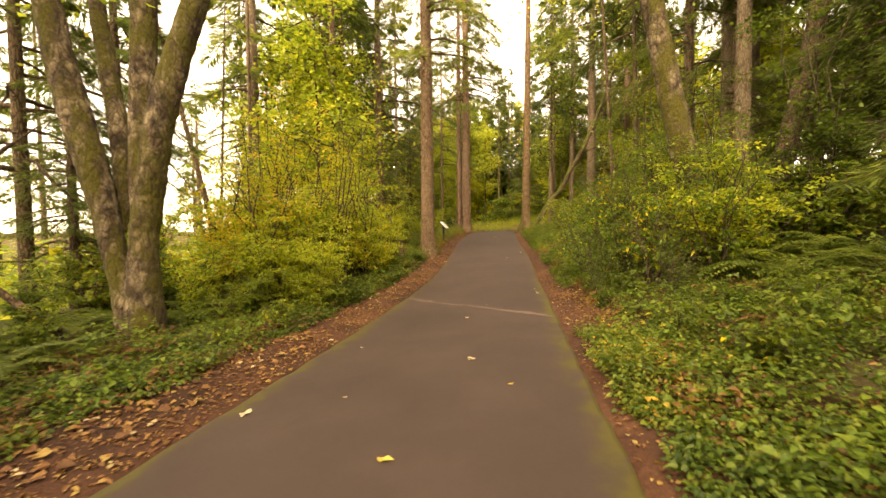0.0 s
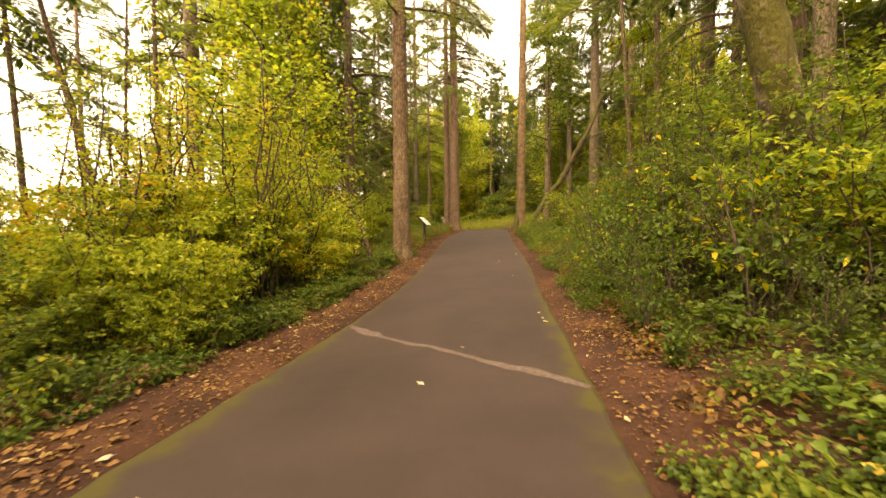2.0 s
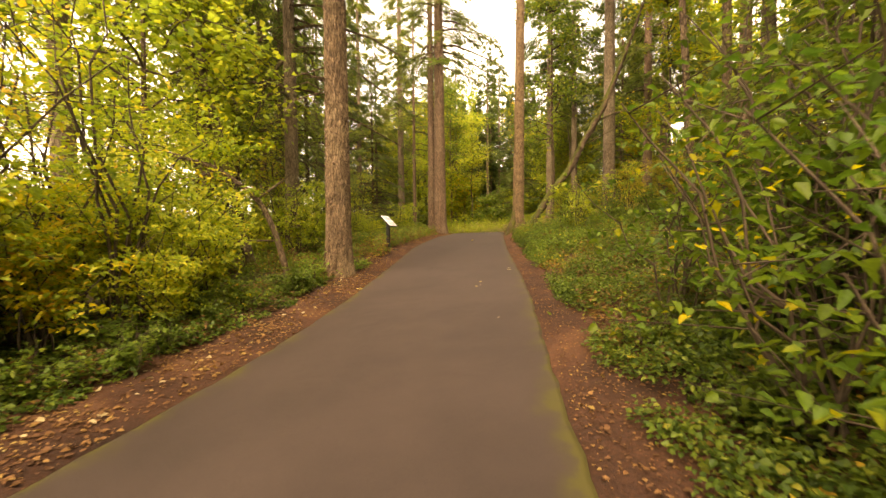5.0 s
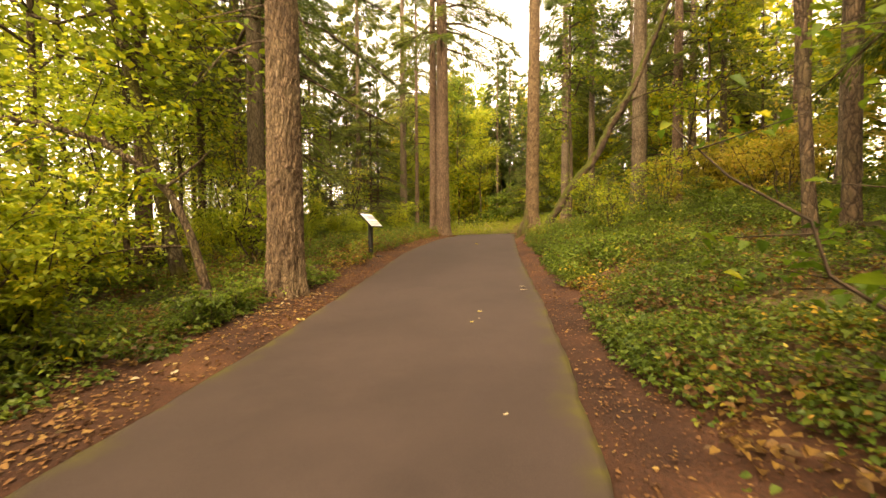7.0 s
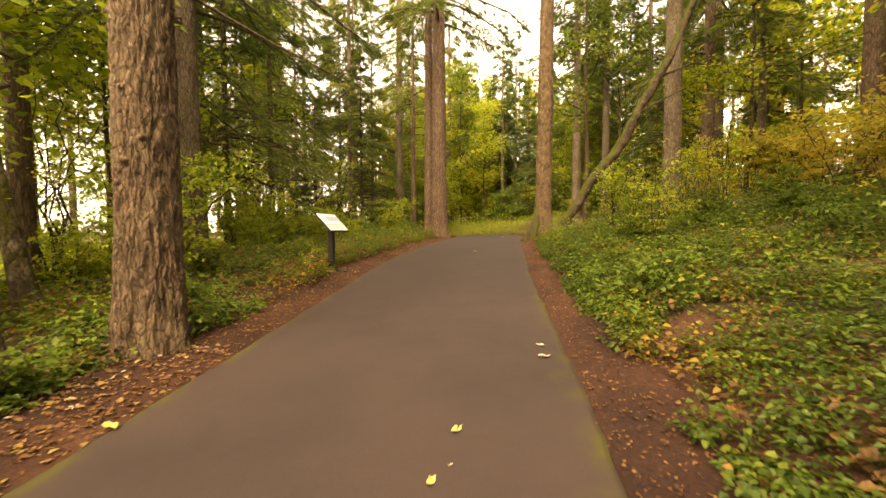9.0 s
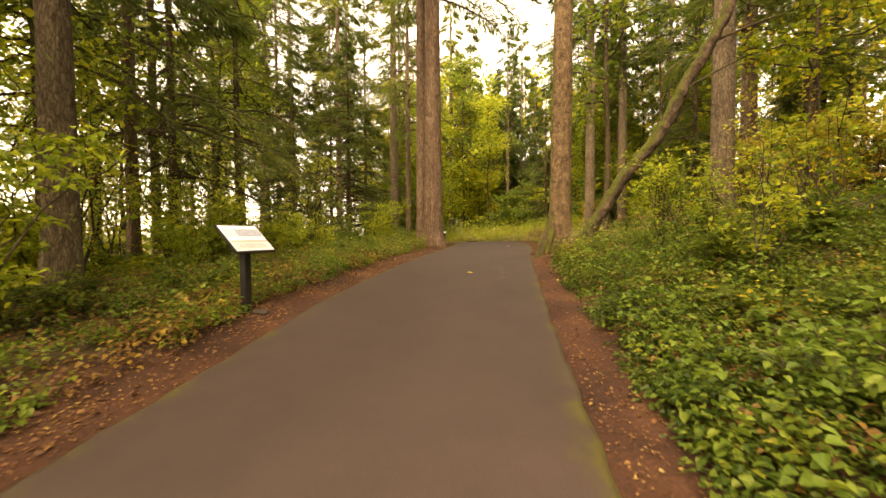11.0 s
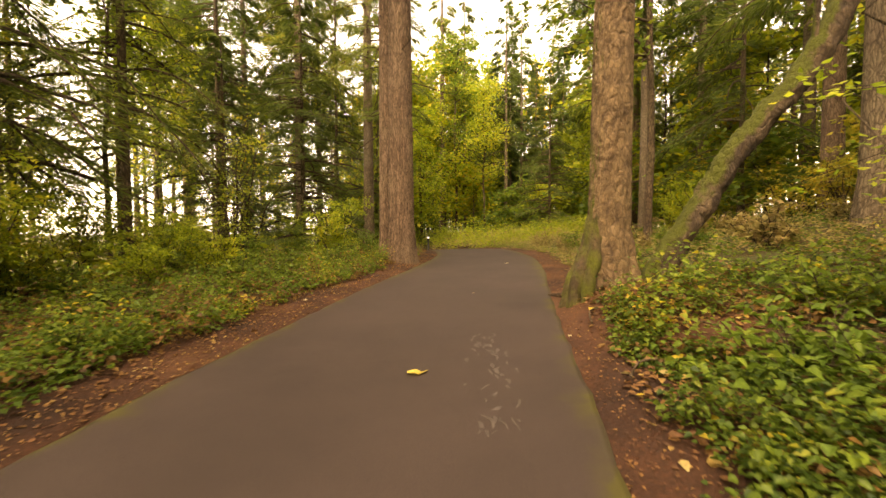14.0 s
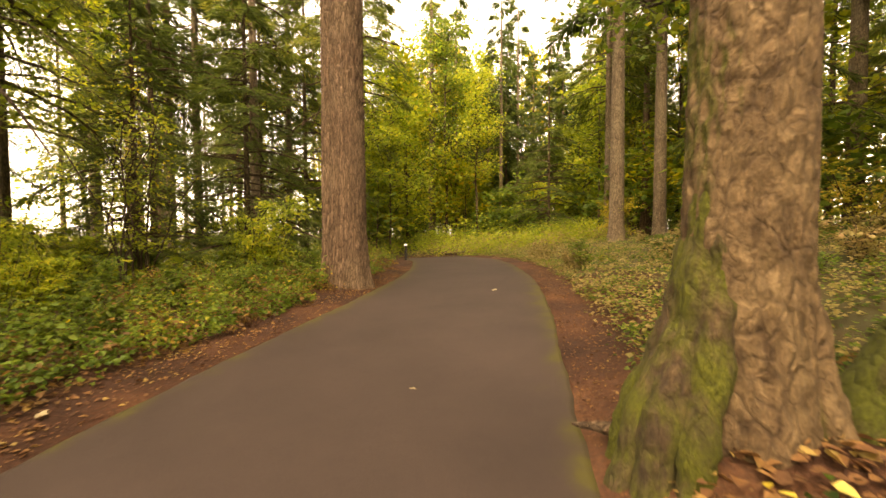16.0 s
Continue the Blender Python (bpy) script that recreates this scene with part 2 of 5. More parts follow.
al.new(mo.outputs[0], mr_.inputs["Fac"])
acol = mixed(an, al, mr_.outputs["Color"], acol, (0.050, 0.044, 0.007))
al.new(acol, ab.inputs["Base Color"])
bump(an, al, ab, agg.outputs["Fac"], 0.5, 0.004)

# forest floor: dark humus, reddish needle litter, thin moss
SOIL, sn, sl, sb = material("forest_soil", 0.95)
s1 = noise_tex(sn, sl, 1.1, 6.0)
s2 = noise_tex(sn, sl, 38.0, 6.0, rough=0.7)
s3 = noise_tex(sn, sl, 0.6, 5.0)
sr = ramp(sn, [(0.32, (0.026, 0.0100, 0.0055)), (0.55, (0.068, 0.027, 0.0138)), (0.72, (0.125, 0.056, 0.028))])
sl.new(s1.outputs["Fac"], sr.inputs["Fac"])
sg = ramp(sn, [(0.3, (0.45, 0.45, 0.45)), (0.7, (1.4, 1.35, 1.25))])
sl.new(s2.outputs["Fac"], sg.inputs["Fac"])
scol = mixed(sn, sl, 1.0, sr.outputs["Color"], sg.outputs["Color"], "MULTIPLY")
away = sn.new("ShaderNodeAttribute")
away.attribute_name = "from_path"
sm = sn.new("ShaderNodeMath")
sm.operation = "MULTIPLY_ADD"
sl.new(s3.outputs["Fac"], sm.inputs[0])
sm.inputs[1].default_value = 1.6
sl.new(away.outputs["Fac"], sm.inputs[2])
sk = ramp(sn, [(0.55, (0, 0, 0)), (0.85, (0.8, 0.8, 0.8))])
smh = sn.new("ShaderNodeMath")
smh.operation = "MULTIPLY"
smh.inputs[1].default_value = 0.4
sl.new(sm.outputs[0], smh.inputs[0])
sl.new(smh.outputs[0], sk.inputs["Fac"])
scol = mixed(sn, sl, sk.outputs["Color"], scol, (0.06, 0.062, 0.022))
sl.new(scol, sb.inputs["Base Color"])
bump(sn, sl, sb, s2.outputs["Fac"], 1.0, 0.03)


def plain(name, colour, rough=0.6, metal=0.0, wear=0.15):
    m, n, l, b = material(name, rough)
    nt = noise_tex(n, l, 22.0, 4.0)
    r = ramp(n, [(0.3, tuple(c * (1 - wear) for c in colour)), (0.7, tuple(min(1, c * (1 + wear)) for c in colour))])
    l.new(nt.outputs["Fac"], r.inputs["Fac"])
    l.new(r.outputs["Color"], b.inputs["Base Color"])
    b.inputs["Metallic"].default_value = metal
    return m


# ---------------------------------------------------------------- building helpers
def array_mesh(name, verts, faces, mat):
    """A mesh from an array of vertices and an array of faces, all with the same number of corners."""
    faces = np.asarray(faces, dtype=np.int32)
    me = bpy.data.meshes.new(name)
    k = faces.shape[1]
    me.vertices.add(len(verts))
    me.vertices.foreach_set("co", np.asarray(verts, dtype=np.float32).ravel())
    me.loops.add(faces.size)
    me.loops.foreach_set("vertex_index", faces.ravel())
    me.polygons.add(len(faces))
    me.polygons.foreach_set("loop_start", np.arange(0, faces.size, k, dtype=np.int32))
    me.update(calc_edges=True)
    me.validate()
    me.materials.append(mat)
    return me


def smooth(me):
    me.polygons.foreach_set("use_smooth", np.ones(len(me.polygons), dtype=bool))
    return me


def part_of(parent, name, me, label=""):
    ob = new(name, me)
    ob.parent = parent
    if label:
        ob["label"] = label
    return ob


def part(name, bm, mat, parent, label=""):
    me = bpy.data.meshes.new(name)
    bm.to_mesh(me)
    bm.free()
    me.materials.append(mat)
    return part_of(parent, name, me, label)


def thing(name, m, label, category, group="", kind=""):
    ob = new(name)
    ob.empty_display_size = 0.2
    ob.matrix_basis = m
    return tagged(ob, label, category, group, kind)


def unit(v):
    return v / np.maximum(np.linalg.norm(v, axis=-1, keepdims=True), 1e-9)


def needle_cards(base, way, up, length, width):
    """Thin folded diamonds: twigs with their needles."""
    side = unit(np.cross(way, up))
    n = unit(np.cross(side, way))
    L, W = np.asarray(length)[:, None], np.asarray(width)[:, None]
    mid = base + way * L * 0.45
    v = np.stack([base, mid - side * W / 2 - n * W * 0.15, base + way * L, mid + side * W / 2 - n * W * 0.15], 1)
    k = np.arange(len(base))[:, None] * 4
    f = np.concatenate([k + [0, 1, 2], k + [0, 2, 3]])
    return v.reshape(-1, 3), f


def leaf_cards(base, way, up, length, width, fold=0.25, simple=False):
    """Ovate leaves, folded along the midrib and curling down at the tip; simple: plainer ones for far plants."""
    if simple:
        return needle_cards(base, way, up, length, np.asarray(width) * 1.1)
    side = unit(np.cross(way, up))
    n = unit(np.cross(side, way))
    L, W = np.asarray(length)[:, None], np.asarray(width)[:, None]
    a, c = base + way * L * 0.3, base + way * L * 0.68 - n * L * 0.05
    tip = base + way * L - n * L * 0.16
    v = np.stack([base, a - side * W * 0.5 + n * W * fold, c - side * W * 0.36 + n * W * fold * 0.6, tip,
                  c + side * W * 0.36 + n * W * fold * 0.6, a + side * W * 0.5 + n * W * fold], 1)
    k = np.arange(len(base))[:, None] * 6
    f = np.concatenate([k + [0, 1, 2, 3], k + [0, 3, 4, 5]])
    return v.reshape(-1, 3), f


def tube(path, radii, seg=6):
    """A tapering tube along a list of points: quads."""
    P_ = np.asarray(path, dtype=float)
    R_ = np.asarray(radii, dtype=float)
    tan = unit(np.gradient(P_, axis=0))
    s = np.empty_like(tan)
    last = np.cross(tan[0], (1.0, 0, 0) if abs(tan[0, 2]) > 0.8 else (0, 0, 1.0))
    for k in range(len(tan)):
        last = last - tan[k] * (last @ tan[k])
        last = last / max(np.linalg.norm(last), 1e-9)
        s[k] = last
    t2 = np.cross(s, tan)
    a = np.arange(seg) * 2 * np.pi / seg
    v = P_[:, None, :] + R_[:, None, None] * (np.cos(a)[None, :, None] * s[:, None, :] + np.sin(a)[None, :, None] * t2[:, None, :])
    i, j = np.meshgrid(np.arange(len(P_) - 1), np.arange(seg), indexing="ij")
    f = np.stack([i * seg + j, i * seg + (j + 1) % seg, (i + 1) * seg + (j + 1) % seg, (i + 1) * seg + j], -1).reshape(-1, 4)
    return v.reshape(-1, 3), f


def joined(pieces):
    vs, fs, o = [], [], 0
    for v, f in pieces:
        vs.append(v)
        fs.append(f + o)
        o += len(v)
    return np.concatenate(vs), np.concatenate(fs)


# ---------------------------------------------------------------- lie of the land
# stations along the path: x, y of its middle, height of the two edges
STATIONS = [
    (-2.30, -9, -0.12, 0.06), (-1.50, -4, -0.17, 0.01), (-0.90, 0, -0.20, -0.02), (-0.70, 1, -0.21, -0.03), (-0.36, 3, -0.24, -0.06),
    (0.00, 5, -0.28, -0.08), (0.36, 7, -0.29, -0.08), (0.72, 9, -0.28, -0.05), (1.06, 11, -0.22, 0.01), (1.40, 13, -0.14, 0.12),
    (1.71, 15, 0.02, 0.27), (1.97, 17, 0.23, 0.43), (2.22, 19, 0.43, 0.59), (2.46, 21, 0.65, 0.74), (2.76, 23, 0.79, 0.88),
    (3.08, 25, 0.91, 0.99), (3.44, 27, 1.02, 1.09), (4.00, 30, 1.11, 1.19), (4.42, 33, 1.17, 1.25), (4.55, 36, 1.20, 1.27),
    (4.35, 39.5, 1.20, 1.26), (3.40, 43, 1.10, 1.14), (1.40, 46, 0.86, 0.88), (-1.6, 48.2, 0.56, 0.56), (-6.0, 49.7, 0.2, 0.2), (-10.0, 50.6, -0.2, -0.2),
]
HALF = 1.56
st = np.array(STATIONS)
along = np.concatenate([[0], np.cumsum(np.hypot(*np.diff(st[:, :2], axis=0).T))])
fine_s = np.arange(0, along[-1], 0.2)


def eased(col):
    v = np.interp(fine_s, along, st[:, col])
    kern = np.hanning(17)
    return np.convolve(np.pad(v, 8, mode="reflect", reflect_type="odd"), kern / kern.sum(), "valid")


mid = np.stack([eased(0), eased(1)], 1)
edge_l, edge_r = eased(2), eased(3)
ahead = unit(np.gradient(mid, axis=0))
rightward = np.stack([ahead[:, 1], -ahead[:, 0]], 1)


def wobble(x, y, s, seed=0.0):
    """Cheap smooth noise on arrays, about -1 to 1."""
    return (np.sin(x * s + 1.7 * np.sin(y * s * 0.83 + seed)) + np.sin(y * s * 1.13 + 1.3 * np.sin(x * s * 0.71 + seed * 2.1)) + np.sin((x + y) * s * 1.9 + seed)) / 3


def place_by_path(x, y):
    """Index of the nearest station and the offset to the right of the middle."""
    x, y = np.atleast_1d(np.asarray(x, float)), np.atleast_1d(np.asarray(y, float))
    k = np.empty(len(x), dtype=int)
    for a in range(0, len(x), 4000):
        d = (x[a:a + 4000, None] - mid[None, :, 0]) ** 2 + (y[a:a + 4000, None] - mid[None, :, 1]) ** 2
        k[a:a + 4000] = d.argmin(1)
    off = (x - mid[k, 0]) * rightward[k, 0] + (y - mid[k, 1]) * rightward[k, 1]
    far = np.hypot(x - mid[k, 0], y - mid[k, 1])
    return k, np.sign(off) * np.maximum(np.abs(off), np.where(np.abs(off) < far - 0.5, far, 0))


def height(x, y, bare=False):
    x, y = np.atleast_1d(np.asarray(x, float)), np.atleast_1d(np.asarray(y, float))
    k, off = place_by_path(x, y)
    zl, zr = edge_l[k], edge_r[k]
    u = np.clip((off + HALF) / (2 * HALF), 0, 1)
    z = zl + (zr - zl) * u
    dl, dr = np.maximum(-off - HALF, 0), np.maximum(off - HALF, 0)
    left = 0.05 * np.minimum(dl, 0.6) - 0.015 * np.clip(dl - 0.6, 0, 6) - 0.16 * np.clip(dl - 7, 0, 30)
    right = 0.05 * np.minimum(dr, 0.6) + 0.21 * np.clip(dr - 0.6, 0, 6) + 0.09 * np.clip(dr - 6.6, 0, 20)
    fade = np.clip((y - 27) / 8, 0, 1)
    right *= 1 - 0.45 * fade
    z = z + left + right
    z = z + 0.27 * np.exp(-((x - 5.55) ** 2 / 0.75 + (y - 25.6) ** 2 / 1.3)) * np.clip(dr / 0.4, 0, 1)
    if not bare:
        out = np.clip(np.abs(off) - HALF, 0, 1.5) / 1.5
        z = z + out * (0.05 * wobble(x, y, 1.1) + 0.02 * wobble(x, y, 4.3, 2.0))
        z = z - 0.035 * (np.abs(off) < HALF - 0.05) - 0.010 * (np.abs(off) < HALF + 0.1)
    return z


def ground_at(x, y):
    return float(height(x, y)[0])


# ground: one sheet, fine near the path, reaching to the horizon
gx = np.unique(np.round(np.concatenate([np.arange(-8, 14, 0.22), -8 - np.geomspace(0.5, 900, 34), 14 + np.geomspace(0.5, 900, 34)]), 3))
gy = np.unique(np.round(np.concatenate([np.arange(-6, 50, 0.25), -6 - np.geomspace(0.5, 900, 26), 50 + np.geomspace(0.5, 1200, 34)]), 3))
GX, GY = np.meshgrid(gx, gy, indexing="ij")
gz = height(GX.ravel(), GY.ravel())
i_, j_ = np.meshgrid(np.arange(len(gx) - 1), np.arange(len(gy) - 1), indexing="ij")
q_ = i_ * len(gy) + j_
gf = np.stack([q_, q_ + len(gy), q_ + len(gy) + 1, q_ + 1], -1).reshape(-1, 4)
ground = new("ground", smooth(array_mesh("ground", np.stack([GX.ravel(), GY.ravel(), gz], 1), gf, SOIL)))
at_ = ground.data.attributes.new("from_path", "FLOAT", "POINT")
_, goff = place_by_path(GX.ravel(), GY.ravel())
at_.data.foreach_set("value", np.clip((np.abs(goff) - HALF - 0.2) / 1.6, 0, 1.2).astype(np.float32))
tagged(ground, "reddish-brown forest soil with needle litter and moss", "ground", kind="structure")

# path: crowned asphalt strip with ragged, mossy edges
cols = np.concatenate([[-1.0, -0.995], np.linspace(-0.97, 0.97, 25), [0.995, 1.0]])
pv, pe = [], []
for c in cols:
    rag = 0.010 * np.sin(fine_s * 5.1 + 3 * np.sin(fine_s * 0.9)) + 0.015 * np.sin(fine_s * 0.8 + 1) + 0.008 * np.sin(fine_s * 13)
    lat = c * (HALF + rag * (abs(c) > 0.9))
    xy = mid + rightward * np.atleast_1d(lat)[:, None] if np.ndim(lat) else mid + rightward * lat
    z = edge_l + (edge_r - edge_l) * (c + 1) / 2 + 0.012 * (1 - c * c) + 0.004 * np.sin(fine_s * 1.3 + c * 3)
    if abs(c) == 1.0:
        z = z - 0.06
    pv.append(np.column_stack([xy, z]))
    damp = np.clip((mid[:, 1] - 9) / 4, 0, 1) * np.clip((30 - mid[:, 1]) / 3, 0, 1)
    pe.append(HALF * (1 - abs(c)) + 0.10 * damp)
pv, pe = np.concatenate(pv), np.concatenate(pe)
n_s = len(fine_s)
i_, j_ = np.meshgrid(np.arange(len(cols) - 1), np.arange(n_s - 1), indexing="ij")
q_ = i_ * n_s + j_
path = new("road", smooth(array_mesh("road", pv, np.stack([q_, q_ + n_s, q_ + n_s + 1, q_ + 1], -1).reshape(-1, 4), ASPHALT)))
path.data.attributes.new("from_edge", "FLOAT", "POINT").data.foreach_set("value", pe.astype(np.float32))
tagged(path, "worn brown-grey asphalt footpath with mossy green edges", "path", kind="structure")


def path_z(x, y):
    k, off = place_by_path(x, y)
    u = (off + HALF) / (2 * HALF)
    c = off / HALF
    return float((edge_l[k] + (edge_r[k] - edge_l[k]) * u + 0.012 * (1 - c * c) + 0.004 * np.sin(fine_s[k] * 1.3 + c * 3))[0])


# ---------------------------------------------------------------- conifers
rng = np.random.default_rng(7)


def trunk_mesh(name, dia, tall, mat, seg=14, step=0.8, bark=0.0, flare=0.5, bow=(0, 0), lean=(0, 0), seed=0.0, top=0.12, grain=4.2):
    """A tapering trunk with a flared foot; bark > 0 cuts real furrows into it."""
    n = max(6, int(tall / step))
    h = np.concatenate([[-0.5, -0.2], np.linspace(0, tall, n) if bark == 0 else np.concatenate([np.arange(0, 7.0, step), np.linspace(7.0, tall, 14)])])
    a = np.arange(seg) * 2 * np.pi / seg
    H, A_ = np.meshgrid(h, a, indexing="ij")
    t = np.clip(H / tall, 0, 1)
    r = dia / 2 * ((1 - t) ** 0.8 * (1 - top) + top)
    lobes = 0.55 + 0.45 * np.cos(A_ * 5 + seed) * np.cos(A_ * 2 + seed * 1.7)
    r = r * (1 + flare * np.exp(-np.maximum(H, 0) / (0.55 * dia + 0.08)) * lobes)
    if bark > 0:
        q = np.empty(H.shape)
        for i in range(H.shape[0]):
            for j in range(seg):
                p = Vector((math.cos(a[j]) * dia * 11, math.sin(a[j]) * dia * 11, h[i] * grain + seed))
                ridge = 1 - abs(noise.noise(p)) * 2.2
                q[i, j] = ridge + 0.35 * noise.noise(p * 3.1) + 0.5 * noise.noise(Vector((p.x * 0.25, p.y * 0.25, h[i] * 1.2)))
        r = r - bark * np.clip(1 - q, 0, 1.6) * np.clip(1.2 - t, 0, 1)
    x = r * np.cos(A_) + lean[0] * H + bow[0] * np.sin(np.pi * t)
    y = r * np.sin(A_) + lean[1] * H + bow[1] * np.sin(np.pi * t)
    i, j = np.meshgrid(np.arange(len(h) - 1), np.arange(seg), indexing="ij")
    f = np.stack([i * seg + j, i * seg + (j + 1) % seg, (i + 1) * seg + (j + 1) % seg, (i + 1) * seg + j], -1).reshape(-1, 4)
    return smooth(array_mesh(name, np.stack([x, y, H], -1).reshape(-1, 3), f, mat))


def bough(start, az, length, rise, droop, rg, cards, size, pts=5):
    """One fir bough: its wood and its sprays of needles."""
    out = np.array([math.cos(az), math.sin(az), 0.0])
    s = np.linspace(0, 1, pts)
    curve = start + out * (length * s)[:, None] + np.array([0, 0, 1.0]) * (length * (rise * s - droop * s * s))[:, None]
    curve[1:] += rg.normal(0, 0.03 * length, (pts - 1, 3)) * s[1:, None]
    wood = tube(curve, 0.012 + 0.016 * length * (1 - s) ** 0.8, 3)
    n = cards
    ss = rg.uniform(0.18, 1.0, n) ** 0.8
    pos = np.stack([np.interp(ss, s, curve[:, k]) for k in range(3)], 1)
    side = np.array([-out[1], out[0], 0.0])
    sgn = rg.choice([-1.0, 1.0], n)
    reach = rg.uniform(0.0, 1.0, n) * length * 0.42 * (1.12 - ss)
    way = unit(out * rg.uniform(0.35, 0.95, n)[:, None] + side * (sgn * rg.uniform(0.5, 1.1, n))[:, None] + np.array([0, 0, 1.0]) * rg.uniform(-0.85, 0.05, n)[:, None])
    base = pos + way * reach[:, None] - np.array([0, 0, 1.0]) * (reach ** 2 * 0.35)[:, None]
    up = unit(np.array([0, 0, 1.0]) + rg.normal(0, 0.35, (n, 3)))
    return wood, needle_cards(base, way, up, rg.uniform(0.7, 1.3, n) * size, rg.uniform(0.7, 1.3, n) * size * 0.15)


def fir_crown(seed, tall, start, reach, boughs, cards, size, dead=14, droop=0.42, mat=None, pts=5):
    """Crown and dead lower limbs of a fir, as two meshes."""
    rg = np.random.default_rng(seed)
    wood, green = [], []
    for k in range(boughs):
        t = (k + rg.uniform(0, 1)) / boughs
        z = start + (tall - start) * t ** 1.15
        lng = reach * (1.02 - t) ** 0.85 * rg.uniform(0.55, 1.15) + 0.25
        w, g = bough(np.array([0, 0, z]), rg.uniform(0, 2 * np.pi), lng, rg.uniform(-0.1, 0.22), droop * rg.uniform(0.6, 1.3), rg, max(10, int(cards * (0.35 + 0.65 * lng / reach))), size, pts)
        wood.append(w)
        green.append(g)
    for k in range(dead):
        z = rg.uniform(2.2, start + 3)
        az, lng = rg.uniform(0, 2 * np.pi), rg.uniform(0.4, 2.2)
        s = np.linspace(0, 1, 5)
        c = np.array([0, 0, z]) + np.array([math.cos(az), math.sin(az), 0]) * (lng * s)[:, None] + np.array([0, 0, 1.0]) * (lng * (rg.uniform(-0.3, 0.15) * s - 0.25 * s * s))[:, None]
        c[1:] += rg.normal(0, 0.05 * lng, (4, 3))
        wood.append(tube(c, 0.022 * (1 - 0.85 * s), 3))
    return array_mesh("limbwood", *joined(wood), BARK_DARK), array_mesh("crown", *joined(green), mat or NEEDLES)


NEAR_CROWNS = [fir_crown(11 + k, 26, 7.5 + 0.9 * k, 3.2, 54, 380, 0.25, mat=NEEDLES) for k in range(3)]
FAR_CROWNS = [fir_crown(31 + k, 26, 7.5 + 1.6 * k, 3.4, 60, 230, 0.44, dead=14, mat=(NEEDLES, NEEDLES_DARK)[k % 2], pts=4) for k in range(4)]
MID_CROWNS = [fir_crown(41 + k, 20, 2.6 + 0.5 * k, 3.6, 74, 330, 0.28, dead=8, droop=0.5, mat=(NEEDLES, NEEDLES_DARK)[k % 2]) for k in range(2)]
FINE_CROWNS = [fir_crown(61 + k, 20, 2.7, 3.4, 60, 620, 0.17, dead=10, droop=0.5, mat=(NEEDLES_DARK, NEEDLES)[k]) for k in range(2)]
DENSE_CROWNS = [fir_crown(81 + k, 20, 2.4, 3.3, 120, 300, 0.46, dead=4, droop=0.5, mat=NEEDLES_BLUE) for k in range(2)]
YOUNG_CROWNS = [fir_crown(51 + k, 12, 0.8, 3.1, 90, 320, 0.24, dead=0, droop=0.3, mat=NEEDLES_DARK) for k in range(2)]


def fir(x, y, dia, tall=26.0, crown=None, mat=None, label="tall straight fir with bare lower trunk", bark=0.0, seg=14, step=0.8, lean=(0.0, 0.0), turn=0.0, width=1.0, flare=0.45, group="firs of the wood", lift=0.0):
    t = thing("fir_tree", pose(x, y, ground_at(x, y), 0, 0, 0), label, "tree", group)
    part_of(t, "trunk", trunk_mesh("trunk", dia, tall, mat or BARK_FIR, seg, step, bark, flare, lean=lean, seed=x * 1.3 + y))
    if crown:
        for nm, me, lab in (("limbwood", crown[0], "thin dark dead and living limbs"), ("crown", crown[1], "green needle sprays")):
            c = part_of(t, nm, me, lab)
            c["kind"] = "stuff"
            base = 12.0 if crown in YOUNG_CROWNS else 20.0 if crown in MID_CROWNS + FINE_CROWNS + DENSE_CROWNS else 26.0
            k = tall / base
            c.matrix_basis = Matrix(((1, 0, lean[0], 0), (0, 1, lean[1], 0), (0, 0, 1, 0), (0, 0, 0, 1))) @ pose(0, 0, lift, 0, 0, turn) @ Matrix.Diagonal((k * width, k * width, k, 1))
    return t


def knots(t, dia, lo, hi, n, seed):
    """Broken branch stubs and knots on a trunk."""
    rg = np.random.default_rng(seed)
    for k in range(n):
        z, az = rg.uniform(lo, hi), rg.uniform(0, 2 * np.pi)
        o = np.array([math.cos(az), math.sin(az), 0])
        r = dia / 2 * (1 - z / 26) ** 0.8
        ln = rg.choice([0.02, 0.035, 0.07, 0.5], p=[0.45, 0.35, 0.15, 0.05])
        v, f = tube([o * (r - 0.05) + [0, 0, z], o * (r + ln * 0.4) + [0, 0, z], o * (r + ln) + [0, 0, z - 0.2 * ln]], [0.055 if ln < 0.1 else 0.03, 0.035 if ln < 0.1 else 0.02, 0.008], 7)
        part_of(t, "branch_stub", smooth(array_mesh("branch_stub", v, f, BARK_DARK if ln > 0.2 else BARK_RED)))


big = fir(-0.48, 17.15, 0.59, 28, NEAR_CROWNS[0], BARK_BIG, "large fir with plated grey-brown bark and knots beside the path", 0.032, 140, 0.035, turn=40, group="")
knots(big, 0.59, 0.8, 6.5, 26, 3)
twin = fir(2.11, 31.96, 0.74, 30, NEAR_CROWNS[1], BARK_RED, "tall reddish fir, one of a close pair beside the path", 0.03, 110, 0.05, turn=200, group="pair of firs")
knots(twin, 0.74, 1.0, 7, 14, 5)
fir(1.62, 32.6, 0.46, 28, NEAR_CROWNS[2], BARK_RED, "slimmer brown fir standing close behind its neighbour", 0.02, 60, 0.08, turn=90, group="pair of firs")
fir(-3.16, 22.09, 0.50, 24, FINE_CROWNS[0], BARK_FIR, "grey-brown fir among low undergrowth", 0.02, 60, 0.08, turn=300, lift=1.6)
